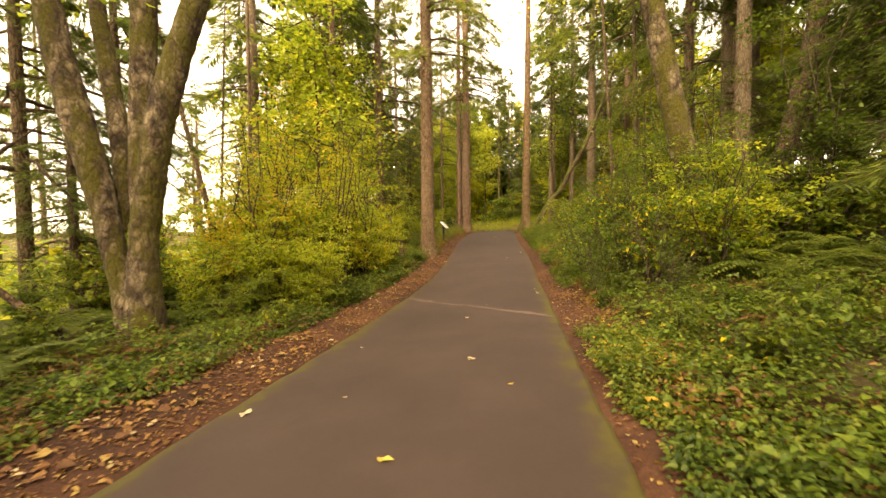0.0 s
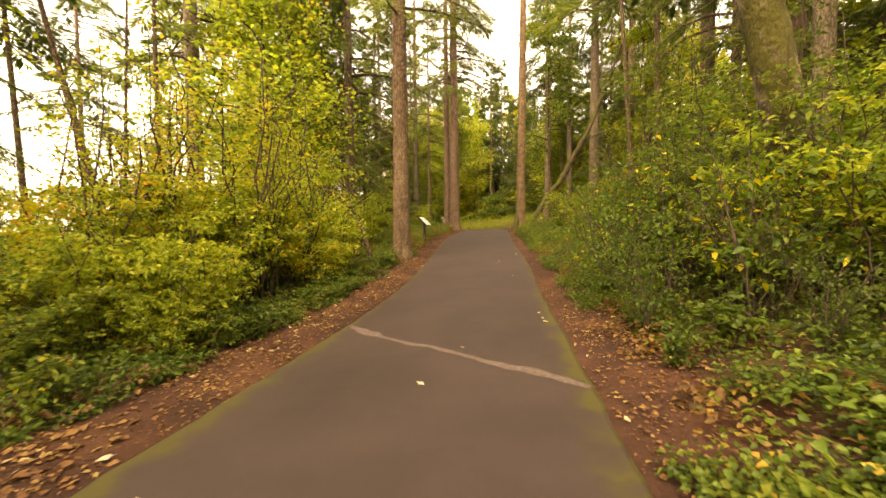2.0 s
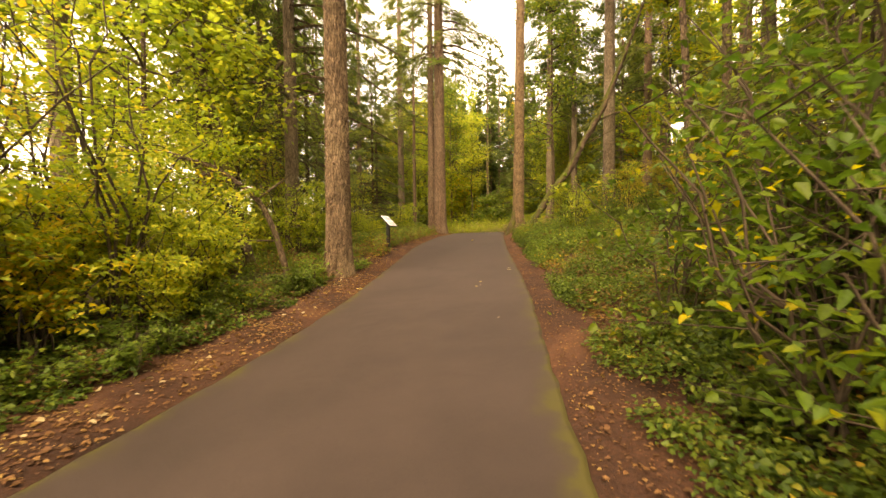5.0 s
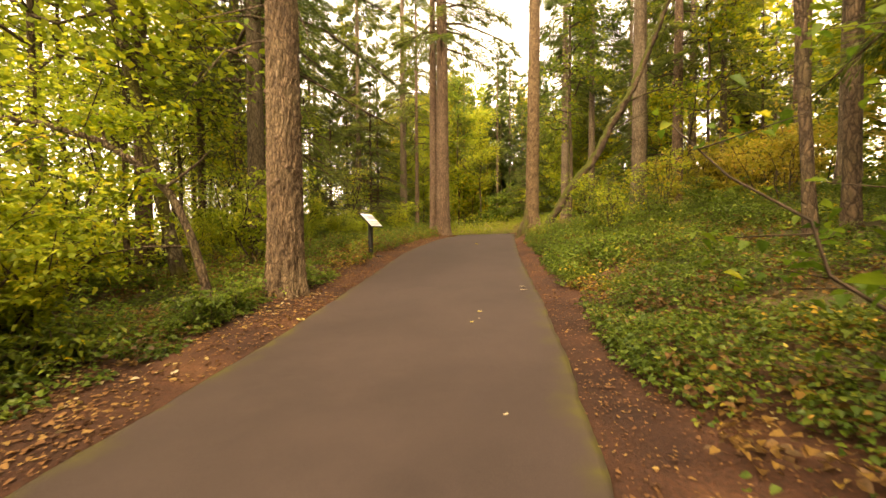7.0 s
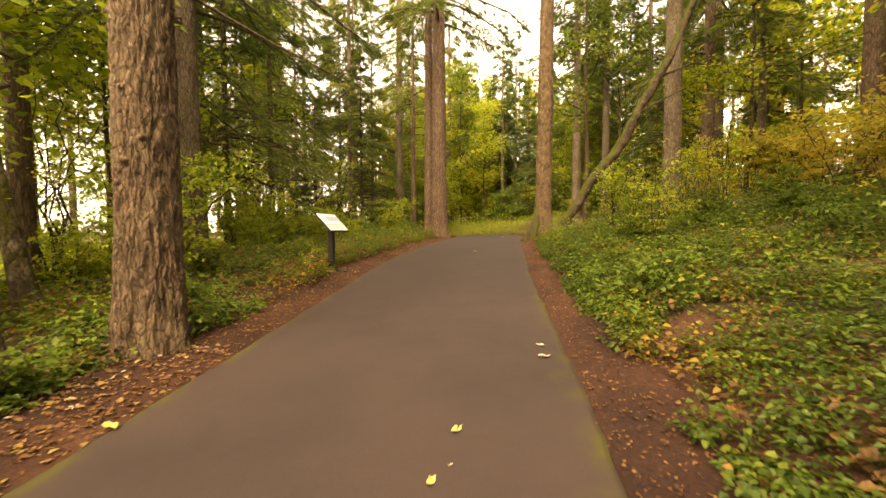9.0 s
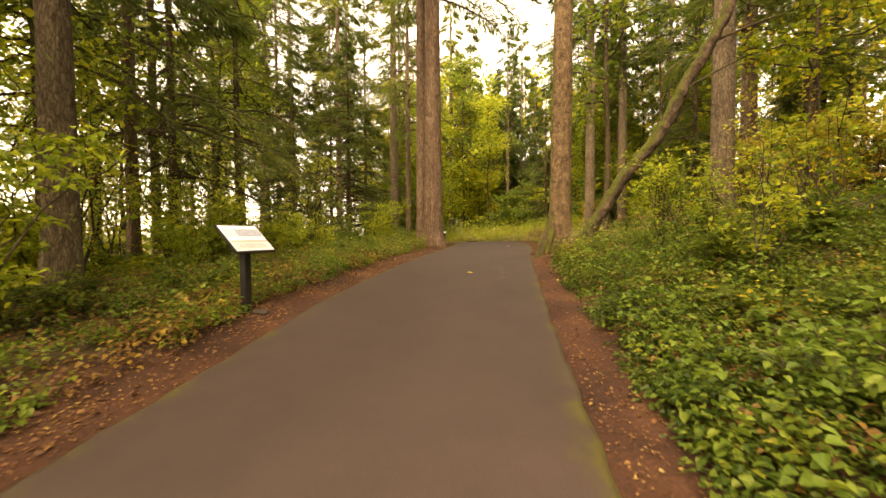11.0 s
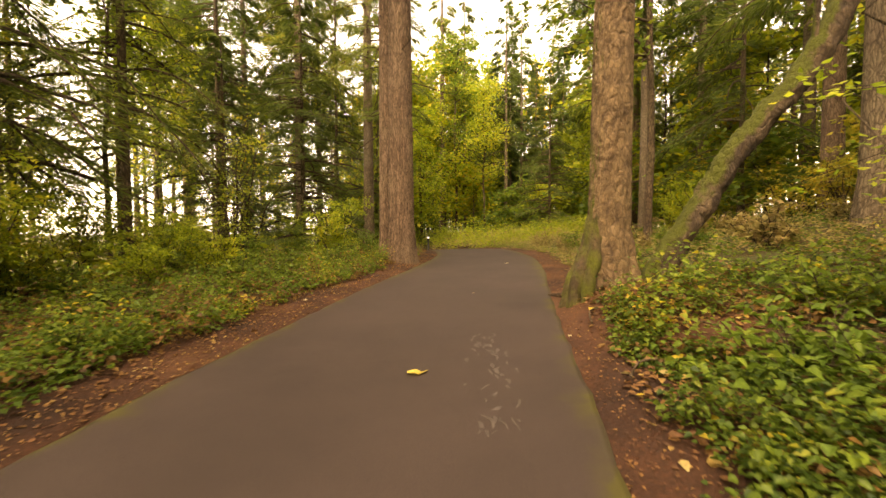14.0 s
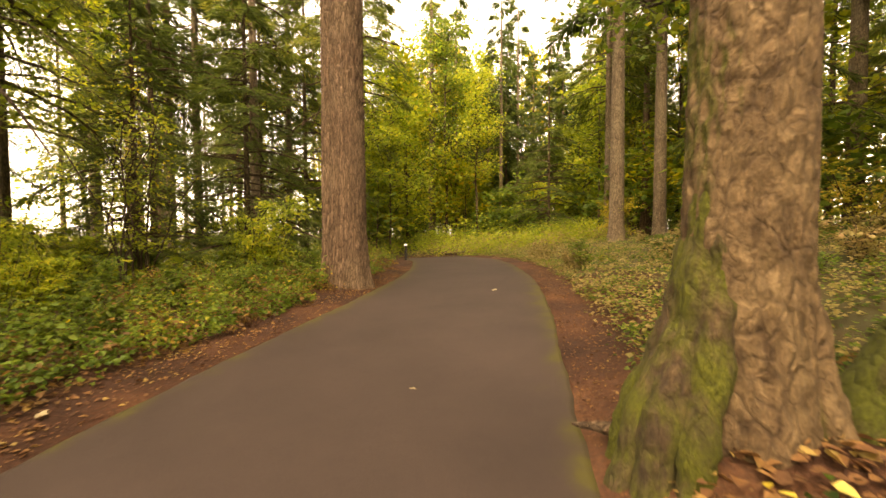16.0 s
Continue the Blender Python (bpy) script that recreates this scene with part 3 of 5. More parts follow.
NAMED = [  # x, y, trunk, height, crown
    (-8.72, 19.69, 0.66, 27, 0), (-5.11, 20.36, 0.38, 24, 3), 
    (8.22, 11.17, 0.42, 25, 0),  (9.97, 26.95, 0.58, 28, 2), (15.42, 33.82, 0.62, 27, 0),
    (13.94, 43.14, 0.58, 28, 3), (11.5, 42.03, 0.64, 29, 1), (16.16, 26.62, 0.62, 28, 3), (20.25, 40.45, 0.66, 30, 2), (-0.96, 42.89, 0.62, 26, 5),
    (0.3, 39.74, 0.3, 22, 4), (2.71, 60.0, 0.7, 25, 2), (-13.13, 43.74, 0.5, 27, 3), (-12.1, 44.7, 0.46, 26, 1), (-10.63, 45.57, 0.5, 27, 2),
    (12.82, 21.29, 0.5, 26, 3), (9.8, 13.5, 0.45, 26, 1), (11.5, 16.5, 0.5, 27, 2), (14.5, 19.0, 0.45, 25, 0), (-6.3, 27.5, 0.36, 24, 3), (-8.2, 31.0, 0.34, 25, 1),
]
for k, (x, y, d, h, c) in enumerate(NAMED):
    crown = None if c == 9 else (FAR_CROWNS + [NEAR_CROWNS[0], NEAR_CROWNS[2]])[c]
    fir(x, y, d, h, crown, (BARK_FIR, BARK_RED, BARK_FIR)[k % 3], turn=k * 77.0)

fir(-3.0, 18.4, 0.25, 14, None, BARK_ALDER, "pale trunk leaning away from the path", lean=(-0.22, 0.0))
fir(6.75, 15.6, 0.15, 15, None, BARK_DARK, "thin dark crooked fir stem over ground ivy", lean=(-0.07, 0.0))
fir(7.75, 16.1, 0.20, 22, FAR_CROWNS[1], BARK_DARK, "thin dark fir stem over ground ivy", lean=(-0.02, 0.0))

for x, y, d, h, ln in ((-6.7, 13.0, 0.20, 11, -0.24), (-6.1, 13.4, 0.14, 12, 0.01), (-7.6, 14.2, 0.12, 10, 0.05), (-8.4, 12.6, 0.16, 11, -0.05)):
    fir(x, y, d, h, None, BARK_DARK, "bare slender dark stem above the yellow shrubs", lean=(ln, 0.0), group="bare stems on the slope")

# young, dense, dark firs
for x, y, h, k, w in [(-2.6, 37.5, 11, 0, 1.0), (-4.6, 35.2, 8, 1, 1.0), (9.0, 7.6, 10, 0, 0.9), (10.5, 10.2, 12, 1, 0.9), (-7.5, 8.5, 7, 0, 0.8)]:
    fir(x, y, 0.22, h, YOUNG_CROWNS[k], BARK_DARK, "young dense dark-green fir with boughs near the ground", turn=x * 50, width=w, group="young firs")

for k, (x, y) in enumerate([(-4.2, 41.5), (-5.6, 49), (-1.9, 53), (-8.2, 44), (13.4, 48), (17.4, 44), ]):
    fir(x, y, 0.42, 27, FAR_CROWNS[k % 2], BARK_FIR, turn=k * 59.0)

for k, (x, y, h) in enumerate([(11.2, 53, 13)]):
    fir(x, y, 0.24, h, YOUNG_CROWNS[k % 2], BARK_DARK, "young dense dark-green fir with boughs near the ground", turn=k * 80.0, group="young firs")

for k, (x, y, h) in enumerate([(4.9, 63, 25), (9.0, 62, 24), (11.2, 66, 25), (6.2, 84, 27), (9.6, 86, 27)]):
    fir(x, y, 0.4, h, FAR_CROWNS[k % 2], BARK_FIR, turn=k * 43.0)

for k, (x, y, h) in enumerate([(8.6, 70, 20), (11.2, 73, 24), (13.6, 70, 20), (10.0, 66, 17), (15.2, 64, 19), (18.0, 60, 19), (7.0, 80, 23), (3.8, 82, 24), (-0.5, 76, 22)]):
    fir(x, y, 0.36, h, DENSE_CROWNS[k % 2], BARK_FIR, "dense dark-green fir closing the view along the path", turn=k * 61.0, group="firs closing the view", width=0.85)

for k, (x, y, h) in enumerate([(1.0, 88, 31), (5.2, 93, 32), (15.5, 88, 30), (19, 84, 30), (23, 80, 29), (-3.5, 84, 29), (27, 86, 31)]):
    fir(x, y, 0.5, h, MID_CROWNS[k % 2], BARK_FIR, "tall full-crowned fir far beyond the bend", turn=k * 47.0, group="firs beyond the bend")

# firs with living boughs low down
# those at y < 0 are never seen: added to shade the path's start
for k, (x, y, h) in enumerate([(-5.8, 28.5, 20), (-7.2, 39.5, 21), (-3.4, 45.5, 20), (8.0, 13.2, 17), (10.4, 9.0, 18), (5.6, 1.0, 17), (-6.2, 1.5, 17), (-5.0, -6.0, 18), (13.2, 14.6, 20), (16.2, 39, 20), (13, 4.2, 20), (-6.2, 46.5, 22), (19, 47, 20), (24, 40, 20), (17.5, 56, 20), (-5.5, -3.5, 18), (4.2, -3.0, 18), (6.5, -8, 20), (-7, -9, 20), (3.0, -13, 20), (-5.5, -15, 20)]):
    fir(x, y, 0.26, h, (FINE_CROWNS if y < 22 and y > 0 else MID_CROWNS)[k % 2], BARK_DARK, "fir with drooping green boughs reaching low", turn=k * 97.0, group="firs with low boughs")

for k, (x, y, h, up) in enumerate([(-8.6, 8.6, 18, 0.6), (-6.4, 25.0, 20, 2.2), (-10.0, 30.5, 20, 2.4), (-8.6, 35.5, 20, 1.8), (-12.6, 35.5, 21, 2.4), (-5.6, 32.0, 19, 2.0), (-11.5, 24.5, 20, 2.6)]):
    fir(x, y, 0.28, h, FINE_CROWNS[k % 2], BARK_DARK, "fir with drooping dark boughs above a bare lower trunk", turn=k * 83.0, group="firs above the slope", lift=up)

# the wood beyond, on both sides and behind
# spots behind the start are unseen, added close in to shade the path
spots = [(-6, -6), (7, -5), (-4.6, -11), (5, -11)]
for k in range(4000):
    x, y = rng.uniform(-34, 44), rng.uniform(-16, 98)
    kk, off = place_by_path(x, y)
    off = float(off[0])
    if abs(off) < (11 if off > 0 and y > -3 else 9 if y > -3 else 5):
        continue
    if y > 46 and -0.02 < (x - 4) / y < 0.17 and y < 75:
        continue
    if off < 0 and -2 < y < 50 and rng.uniform() > 0.16:
        continue
    if off > 0 and y < 45 and x < 13 and rng.uniform() > 0.3:
        continue
    if any((x - a) ** 2 + (y - b) ** 2 < 9.5 for a, b in spots) or any((x - a[0]) ** 2 + (y - a[1]) ** 2 < 4 for a in NAMED):
        continue
    spots.append((x, y))
    if len(spots) >= 165:
        break
for k, (x, y) in enumerate(spots):
    fir(x, y, rng.uniform(0.28, 0.62), rng.uniform(17, 24), FAR_CROWNS[k % 4], (BARK_FIR, BARK_DARK, BARK_RED)[k % 3], turn=k * 63.0, seg=9, step=2.5, width=rng.uniform(0.85, 1.2))


# ---------------------------------------------------------------- broadleaf trees
def broadleaf_meshes(seed, tall, spread, leaves, size, mat, wood_mat, start=0.3, dia=0.16, wander=0.05, boughs=22):
    rg = np.random.default_rng(seed)
    h = np.linspace(-0.3, tall, 12)
    stem = np.column_stack([np.cumsum(rg.normal(0, wander, 12)) * tall / 10, np.cumsum(rg.normal(0, wander, 12)) * tall / 10, h])
    trunk = tube(stem, dia / 2 * (1 - h / tall * 0.85).clip(0.1, 1.2), 9)
    wood, tips = [], []
    for k in range(boughs):
        t = rg.uniform(start, 0.98)
        b = np.array([np.interp(t * tall, h, stem[:, i]) for i in range(3)])
        az, ln = rg.uniform(0, 2 * np.pi), spread * rg.uniform(0.5, 1.1) * (1.15 - t * 0.7)
        s = np.linspace(0, 1, 6)
        c = b + np.array([math.cos(az), math.sin(az), 0]) * (ln * s)[:, None] + np.array([0, 0, 1.0]) * (ln * (0.55 * s - 0.2 * s * s))[:, None]
        c[1:] += rg.normal(0, 0.06 * ln, (5, 3))
        wood.append(tube(c, dia * 0.22 * (1 - 0.85 * s), 4))
        for j in range(5):
            p = c[rg.integers(2, 6)]
            e = p + rg.normal(0, 0.28 * ln, 3)
            wood.append(tube([p, (p + e) / 2 + rg.normal(0, 0.05, 3), e], [0.014, 0.010, 0.004], 3))
            tips += [p, e, (p + e) / 2]
    tips = np.array(tips)
    pick = tips[rg.integers(0, len(tips), leaves)]
    base = pick + rg.normal(0, spread * 0.13, (leaves, 3)) * [1.2, 1.2, 0.55]
    way = unit(rg.normal(0, 1, (leaves, 3)) * [1, 1, 0.45] - [0, 0, 0.25])
    up = unit(rg.normal(0, 0.45, (leaves, 3)) + [0, 0, 1])
    lv = leaf_cards(base, way, up, rg.uniform(0.7, 1.3, leaves) * size, rg.uniform(0.55, 0.9, leaves) * size, simple=True)
    return smooth(array_mesh("trunk", *trunk, wood_mat)), array_mesh("limbs", *joined(wood), TWIG), array_mesh("leaves", *lv, mat)


def place_plant(name, meshes, names, m, label, category, group):
    t = thing(name, m, label, category, group)
    for nm, me in zip(names, meshes):
        o = part_of(t, nm, me)
        if nm != "trunk":
            o["kind"] = "stuff"
    return t


MAPLES = [broadleaf_meshes(71 + k, 11 + 1.5 * k, 3.2, 4000, 0.19, (LEAF_LIME, LEAF_YELLOW, LEAF_LIME, LEAF_GREEN)[k], BARK_DARK, 0.28, 0.17 + 0.02 * k) for k in range(4)]
MAPLE_SPOTS = [(-5.2, 17.8, 0), (-5.0, 19.6, 0), (-9.0, 22.5, 0), (-7.0, 33, 2), (-12.5, 28, 0), (-9.5, 31, 0), (-14, 36, 0), (-11, 41, 2), (-6.5, 24, 0), (-9.5, 28, 2), 
               (3.9, 57, 3), (6.4, 55.5, 2), (1.0, 55, 0), (-2.5, 52, 0), (6.8, 72, 2), 
               (8.6, 31.5, 3), (14, 29, 1), (18, 24, 0), (15, 13, 3), (11.5, 5, 3), (-7.0, 50, 1), (17.5, 48, 1), (9.3, 5.5, 3), (-9.5, 2.5, 2), (4.4, 62, 1), (1.5, 68, 2), (15.5, 60, 0), (22, 52, 1), (19, 14, 3), (22, 28, 0), (13, 9.5, 3), (-5.0, 60, 1), (0.2, 51.5, 0), (-1.6, 48.5, 2), (-4.5, 53, 1), (16, 51, 0), ]
for k, (x, y, v) in enumerate(MAPLE_SPOTS):
    s = rng.uniform(0.8, 1.15)
    place_plant("maple_tree", MAPLES[v], ("trunk", "limbwood", "foliage"), pose(x, y, ground_at(x, y), 0, 0, k * 71.0) @ Matrix.Diagonal((s, s, s, 1)),
                ("slender broadleaf tree with sparse yellow-green autumn leaves", "slender broadleaf tree with golden autumn leaves", "slender broadleaf tree with yellow-green leaves", "slender broadleaf tree with green leaves")[v], "tree", "broadleaf trees of the wood")


FAR_MAPLES = [broadleaf_meshes(91 + k, 14, 3.4, 1900, 0.34, (LEAF_LIME, LEAF_YELLOW, LEAF_GREEN, LEAF_LIME)[k], BARK_DARK, 0.15, 0.2, boughs=12) for k in range(4)]
belt = [(rng.uniform(-9, 42), 52 + 42 * rng.uniform() ** 1.2) for k in range(46)] + [(rng.uniform(17, 38), rng.uniform(-2, 50)) for k in range(26)]
for k, (x, y) in enumerate(belt):
    if 0.02 < (x - 3.5) / max(y, 1) < 0.12 and y < 66:
        continue
    s = rng.uniform(0.8, 1.25) if not -0.02 < (x - 3) / max(y, 1) < 0.16 else 0.75
    v = (0, 1, 0, 2, 3, 1)[k % 6]
    place_plant("maple_tree", FAR_MAPLES[v], ("trunk", "limbwood", "foliage"), pose(x, y, ground_at(x, y), 0, 0, k * 67.0) @ Matrix.Diagonal((s, s, s, 1)),
                ("distant broadleaf tree with yellow-green leaves", "distant broadleaf tree with golden leaves", "distant green broadleaf tree", "distant broadleaf tree with yellow-green leaves")[v], "tree", "broadleaf trees of the wood")


for k, (x, y, s_) in enumerate([(4.5, 64, 1.5), (6.4, 69, 1.65), (2.7, 67, 1.55), (12.6, 82, 1.8), (9.0, 84, 1.8), (15.5, 76, 1.6), (0.4, 64, 1.4)]):
    v = (0, 3, 1)[k % 3]
    place_plant("maple_tree", FAR_MAPLES[v], ("trunk", "limbwood", "foliage"), pose(x, y, ground_at(x, y), 0, 0, k * 41.0) @ Matrix.Diagonal((s_ * 0.7, s_ * 0.7, s_, 1)),
                "tall airy broadleaf tree with yellow-green autumn leaves", "tree", "tall broadleaf trees at the bend")


# light young growth filling the gaps low between the far trunks
thicket_rng = np.random.default_rng(77)
THICKETS = [broadleaf_meshes(96 + k, 4.6, 2.3, 850, 0.27, (LEAF_LIME, LEAF_GREEN, LEAF_YELLOW)[k], BARK_DARK, 0.1, 0.08, boughs=9) for k in range(3)]
for k in range(102):
    if k < 34:
        x, y = thicket_rng.uniform(-6, 32), thicket_rng.uniform(54, 82)
    elif k < 50:
        x, y = thicket_rng.uniform(15, 30), thicket_rng.uniform(8, 50)
    elif k < 78:
        x, y = (thicket_rng.uniform(9.5, 24), thicket_rng.uniform(40, 60)) if k % 3 else (thicket_rng.uniform(-9, 1), thicket_rng.uniform(47, 56))
    else:
        x, y = thicket_rng.uniform(-8, 42), thicket_rng.uniform(72, 95)
    s = thicket_rng.uniform(0.7, 1.3) * (1 if k < 78 else 1.6)
    v = (0, 1, 0, 2)[k % 4]
    place_plant("young_maple", THICKETS[v], ("trunk", "limbwood", "foliage"), pose(x, y, ground_at(x, y), 0, 0, k * 67.0) @ Matrix.Diagonal((s * 1.2, s * 1.2, s, 1)),
                ("bushy young maple with yellow-green leaves", "bushy young green maple", "bushy young maple with golden leaves")[v], "tree", "young maples of the wood")


for k, (x, y) in enumerate([(3.5, 60), (5.5, 62), (4.5, 66), (2.0, 63), (0.0, 61)]):
    place_plant("young_maple", THICKETS[k % 2], ("trunk", "limbwood", "foliage"), pose(x, y, ground_at(x, y), 0, 0, k * 83.0),
                ("bushy young maple with yellow-green leaves", "bushy young green maple")[k % 2], "tree", "young maples of the wood")


# stems given by a few points, with bark of their own
def stem_mesh(name, pts, radii, mat, seg=20, step=0.07, rough=0.015, seed=0.0):
    pts, radii = np.asarray(pts, float), np.asarray(radii, float)
    s = np.concatenate([[0], np.cumsum(np.linalg.norm(np.diff(pts, axis=0), axis=1))])
    n = max(8, int(s[-1] / step))
    t = np.linspace(0, s[-1], n)
    c = np.stack([np.interp(t, s, pts[:, k]) for k in range(3)], 1)
    w = max(3, n // 9) | 1
    for k in range(3):
        c[:, k] = np.convolve(np.pad(c[:, k], w // 2, mode="reflect", reflect_type="odd"), np.ones(w) / w, "valid")
    v, f = tube(c, np.interp(t, s, radii), seg)
    ctr = np.repeat(c, seg, axis=0)
    for i in range(len(v)):
        p = Vector(v[i])
        d = noise.noise(p * 5 + Vector((seed, 0, 0))) + 0.6 * noise.noise(p * 13) + 0.4 * noise.noise(p * 30)
        v[i] += (v[i] - ctr[i]) / max(np.linalg.norm(v[i] - ctr[i]), 1e-6) * d * rough
    return smooth(array_mesh(name, v, f, mat))


g0 = ground_at(-4.3, 5.96)
alder = thing("alder_tree", pose(-4.3, 5.96, g0), "old multi-stemmed alder with pale lichen-spotted mossy bark", "tree")
part_of(alder, "trunk", stem_mesh("trunk", [(0.03, 0, -0.4), (0.02, 0, 0.1), (0.0, 0, 0.74), (0.04, 0, 1.56), (0.15, 0, 2.2)], [0.35, 0.26, 0.225, 0.18, 0.165], BARK_ALDER, 40, 0.05, 0.02))
for pts, rad in (([(0.03, 0, 1.4), (0.19, 0, 2.4), (0.33, 0, 3.2), (0.58, 0.1, 4.2), (0.85, 0.1, 4.9), (1.8, 0.2, 8.5)], [0.17, 0.19, 0.19, 0.18, 0.17, 0.09]),
                 ([(-0.03, 0.1, 0.9), (-0.1, 0.18, 2.3), (-0.09, 0.25, 3.2), (-0.04, 0.3, 4.9), (0.1, 0.5, 9)], [0.12, 0.165, 0.18, 0.17, 0.08]),
                 ([(-0.2, 0.05, -0.3), (-0.33, 0.05, 0.74), (-0.52, 0.1, 1.56), (-0.7, 0.1, 2.4), (-0.92, 0.1, 3.2), (-1.13, 0.1, 4.0), (-1.28, 0.1, 4.9), (-2.0, 0.1, 8)], [0.19, 0.155, 0.165, 0.195, 0.205, 0.19, 0.17, 0.08]),
                 ([(-0.5, 0.3, 1.6), (-0.52, 0.4, 2.2), (-0.64, 0.5, 3.2), (-0.88, 0.6, 4.4), (-1.4, 0.7, 8)], [0.10, 0.125, 0.135, 0.125, 0.06])):
    part_of(alder, "stem", stem_mesh("stem", pts, rad, BARK_ALDER, 26, 0.06, 0.016, pts[0][0] * 9))

def leafy_top(t, centres, spread, leaves, size, mat, seed):
    rg = np.random.default_rng(seed)
    c = np.array(centres)[rg.integers(0, len(centres), leaves)]
    hub = c + rg.normal(0, spread, (leaves, 3)) * [1, 1, 0.6]
    hub = np.round(hub / 0.55) * 0.55 + rg.normal(0, 0.2, (leaves, 3))
    lv = leaf_cards(hub, unit(rg.normal(0, 1, (leaves, 3)) * [1, 1, 0.45] - [0, 0, 0.25]), unit(rg.normal(0, 0.45, (leaves, 3)) + [0, 0, 1]), rg.uniform(0.7, 1.3, leaves) * size, rg.uniform(0.5, 0.8, leaves) * size, simple=True)
    o = part_of(t, "foliage", array_mesh("foliage", *lv, mat), "sparse yellow-green leaves")
    o["kind"] = "stuff"


# this crown, above the view, completes the alder and also shades the path
leafy_top(alder, [(1.3, 0.3, 8), (0.1, 0.5, 8.5), (-1.9, 0.1, 8), (1.8, 0.8, 10), (-0.5, 0.6, 10.5), (-2.4, 0.4, 6.2), (2.4, -0.5, 9)], 1.1, 4500, 0.12, LEAF_LIME, 5)
x0, y0 = 5.2, 8.31
leaner = thing("alder_tree", pose(x0, y0, ground_at(x0, y0)), "leaning alder with pale blotched mossy bark among shrubs", "tree")
part_of(leaner, "trunk", stem_mesh("trunk", [(0.25, 0, -0.4), (0.2, 0, 0.5), (0, 0, 1.3), (-0.5, 0, 3.3), (-1.1, 0, 6), (-1.3, 0.2, 10), (-1.2, 0.2, 14)], [0.34, 0.28, 0.25, 0.23, 0.2, 0.14, 0.06], BARK_ALDER, 26, 0.08, 0.016, 4.0))
# likewise out of view overhead, and added for its shade as well
leafy_top(leaner, [(-1.3, 0.2, 8), (-1.2, 0.2, 11), (-2.4, -0.4, 9), (-0.2, 0.6, 9.5), (-1.2, 0.2, 13), (-2.0, 0.8, 7)], 1.1, 4000, 0.12, LEAF_LIME, 6)
x0, y0 = 8.21, 10.21
dark = thing("fir_tree", pose(x0, y0, ground_at(x0, y0)), "dark trunk leaning outward among the firs", "tree", "firs of the wood")
part_of(dark, "trunk", stem_mesh("trunk", [(0, 0, -0.4), (0, 0, 0.4), (0.3, 0, 1.6), (1.0, 0, 4.5), (1.6, 0, 9), (1.8, 0, 15)], [0.32, 0.26, 0.23, 0.21, 0.16, 0.06], BARK_DARK, 18, 0.12, 0.014, 2.0))

# old plated-bark tree at the path's edge, and the mossy trunk leaning from its foot
x0, y0 = 5.42, 25.74
z0 = ground_at(x0, y0)
old = thing("old_maple_tree", pose(x0, y0, z0), "old tree with plated tan bark and a moss-covered root flare", "tree")
part_of(old, "trunk", trunk_mesh("trunk", 0.515, 24, BARK_OLD, 130, 0.03, 0.017, 0.32, lean=(0.012, 0.0), seed=2.2, grain=7.0))
for az, ln, r in ((198, 0.57, 0.085), (182, 0.60, 0.08), (216, 0.52, 0.07), (160, 0.56, 0.085), (322, 0.45, 0.06)):
    c, s = math.cos(radians(az)), math.sin(radians(az))
    part_of(old, "root", stem_mesh("root", [(c * 0.17, s * 0.17, 1.3), (c * 0.19, s * 0.19, 0.8), (c * 0.25, s * 0.25, 0.4), (c * ln * 0.75, s * ln * 0.75, 0.0), (c * ln * 0.95, s * ln * 0.95, -0.42)], [0.02, r * 0.8, r * 1.15, r * 1.1, r * 0.8], BARK_MOSS if az < 230 else BARK_OLD, 18, 0.035, 0.026, az), "moss-covered root flare" if az > 190 else "")
x0, y0 = 5.88, 25.6
lean_t = thing("leaning_tree", pose(x0, y0, ground_at(x0, y0) - 0.22), "leaning dark trunk thickly covered in green moss", "tree")
part_of(lean_t, "trunk", stem_mesh("trunk", [(-0.15, 0, -0.35), (-0.05, 0, 0.2), (0.35, -0.05, 0.75), (0.9, -0.02, 1.75), (1.8, -0.12, 2.75), (2.3, -0.06, 3.9), (2.9, -0.1, 4.8), (3.9, 0, 7.0), (5.0, 0, 10)], [0.21, 0.17, 0.145, 0.14, 0.135, 0.13, 0.12, 0.10, 0.05], BARK_LEAN, 30, 0.045, 0.038, 1.0))
for p, e, r in (((1.75, -0.1, 2.8), (1.5, -0.5, 4.6), 0.04), ((2.85, -0.1, 4.8), (4.6, -0.3, 5.4), 0.04), ((2.2, -0.1, 3.7), (3.4, -0.7, 4.3), 0.03)):
    part_of(lean_t, "limb", stem_mesh("limb", [p, tuple((a + b) / 2 + 0.08 for a, b in zip(p, e)), e], [r, r * 0.7, 0.008], BARK_LEAN, 8, 0.08, 0.006))

x0, y0 = -1.45, 16.6
arch = thing("leaning_tree", pose(x0, y0, ground_at(x0, y0)), "thin dark trunk arching over the undergrowth", "tree")
part_of(arch, "trunk", stem_mesh("trunk", [(0.08, 0, -0.3), (-0.04, 0, 0.3), (-0.25, 0, 1.1), (-0.58, 0, 1.8), (-1.43, -0.05, 2.45), (-2.6, -0.1, 2.8), (-4.3, -0.2, 2.75)], [0.085, 0.07, 0.06, 0.055, 0.05, 0.038, 0.012], BARK_DARK, 12, 0.08, 0.008, 3.0))
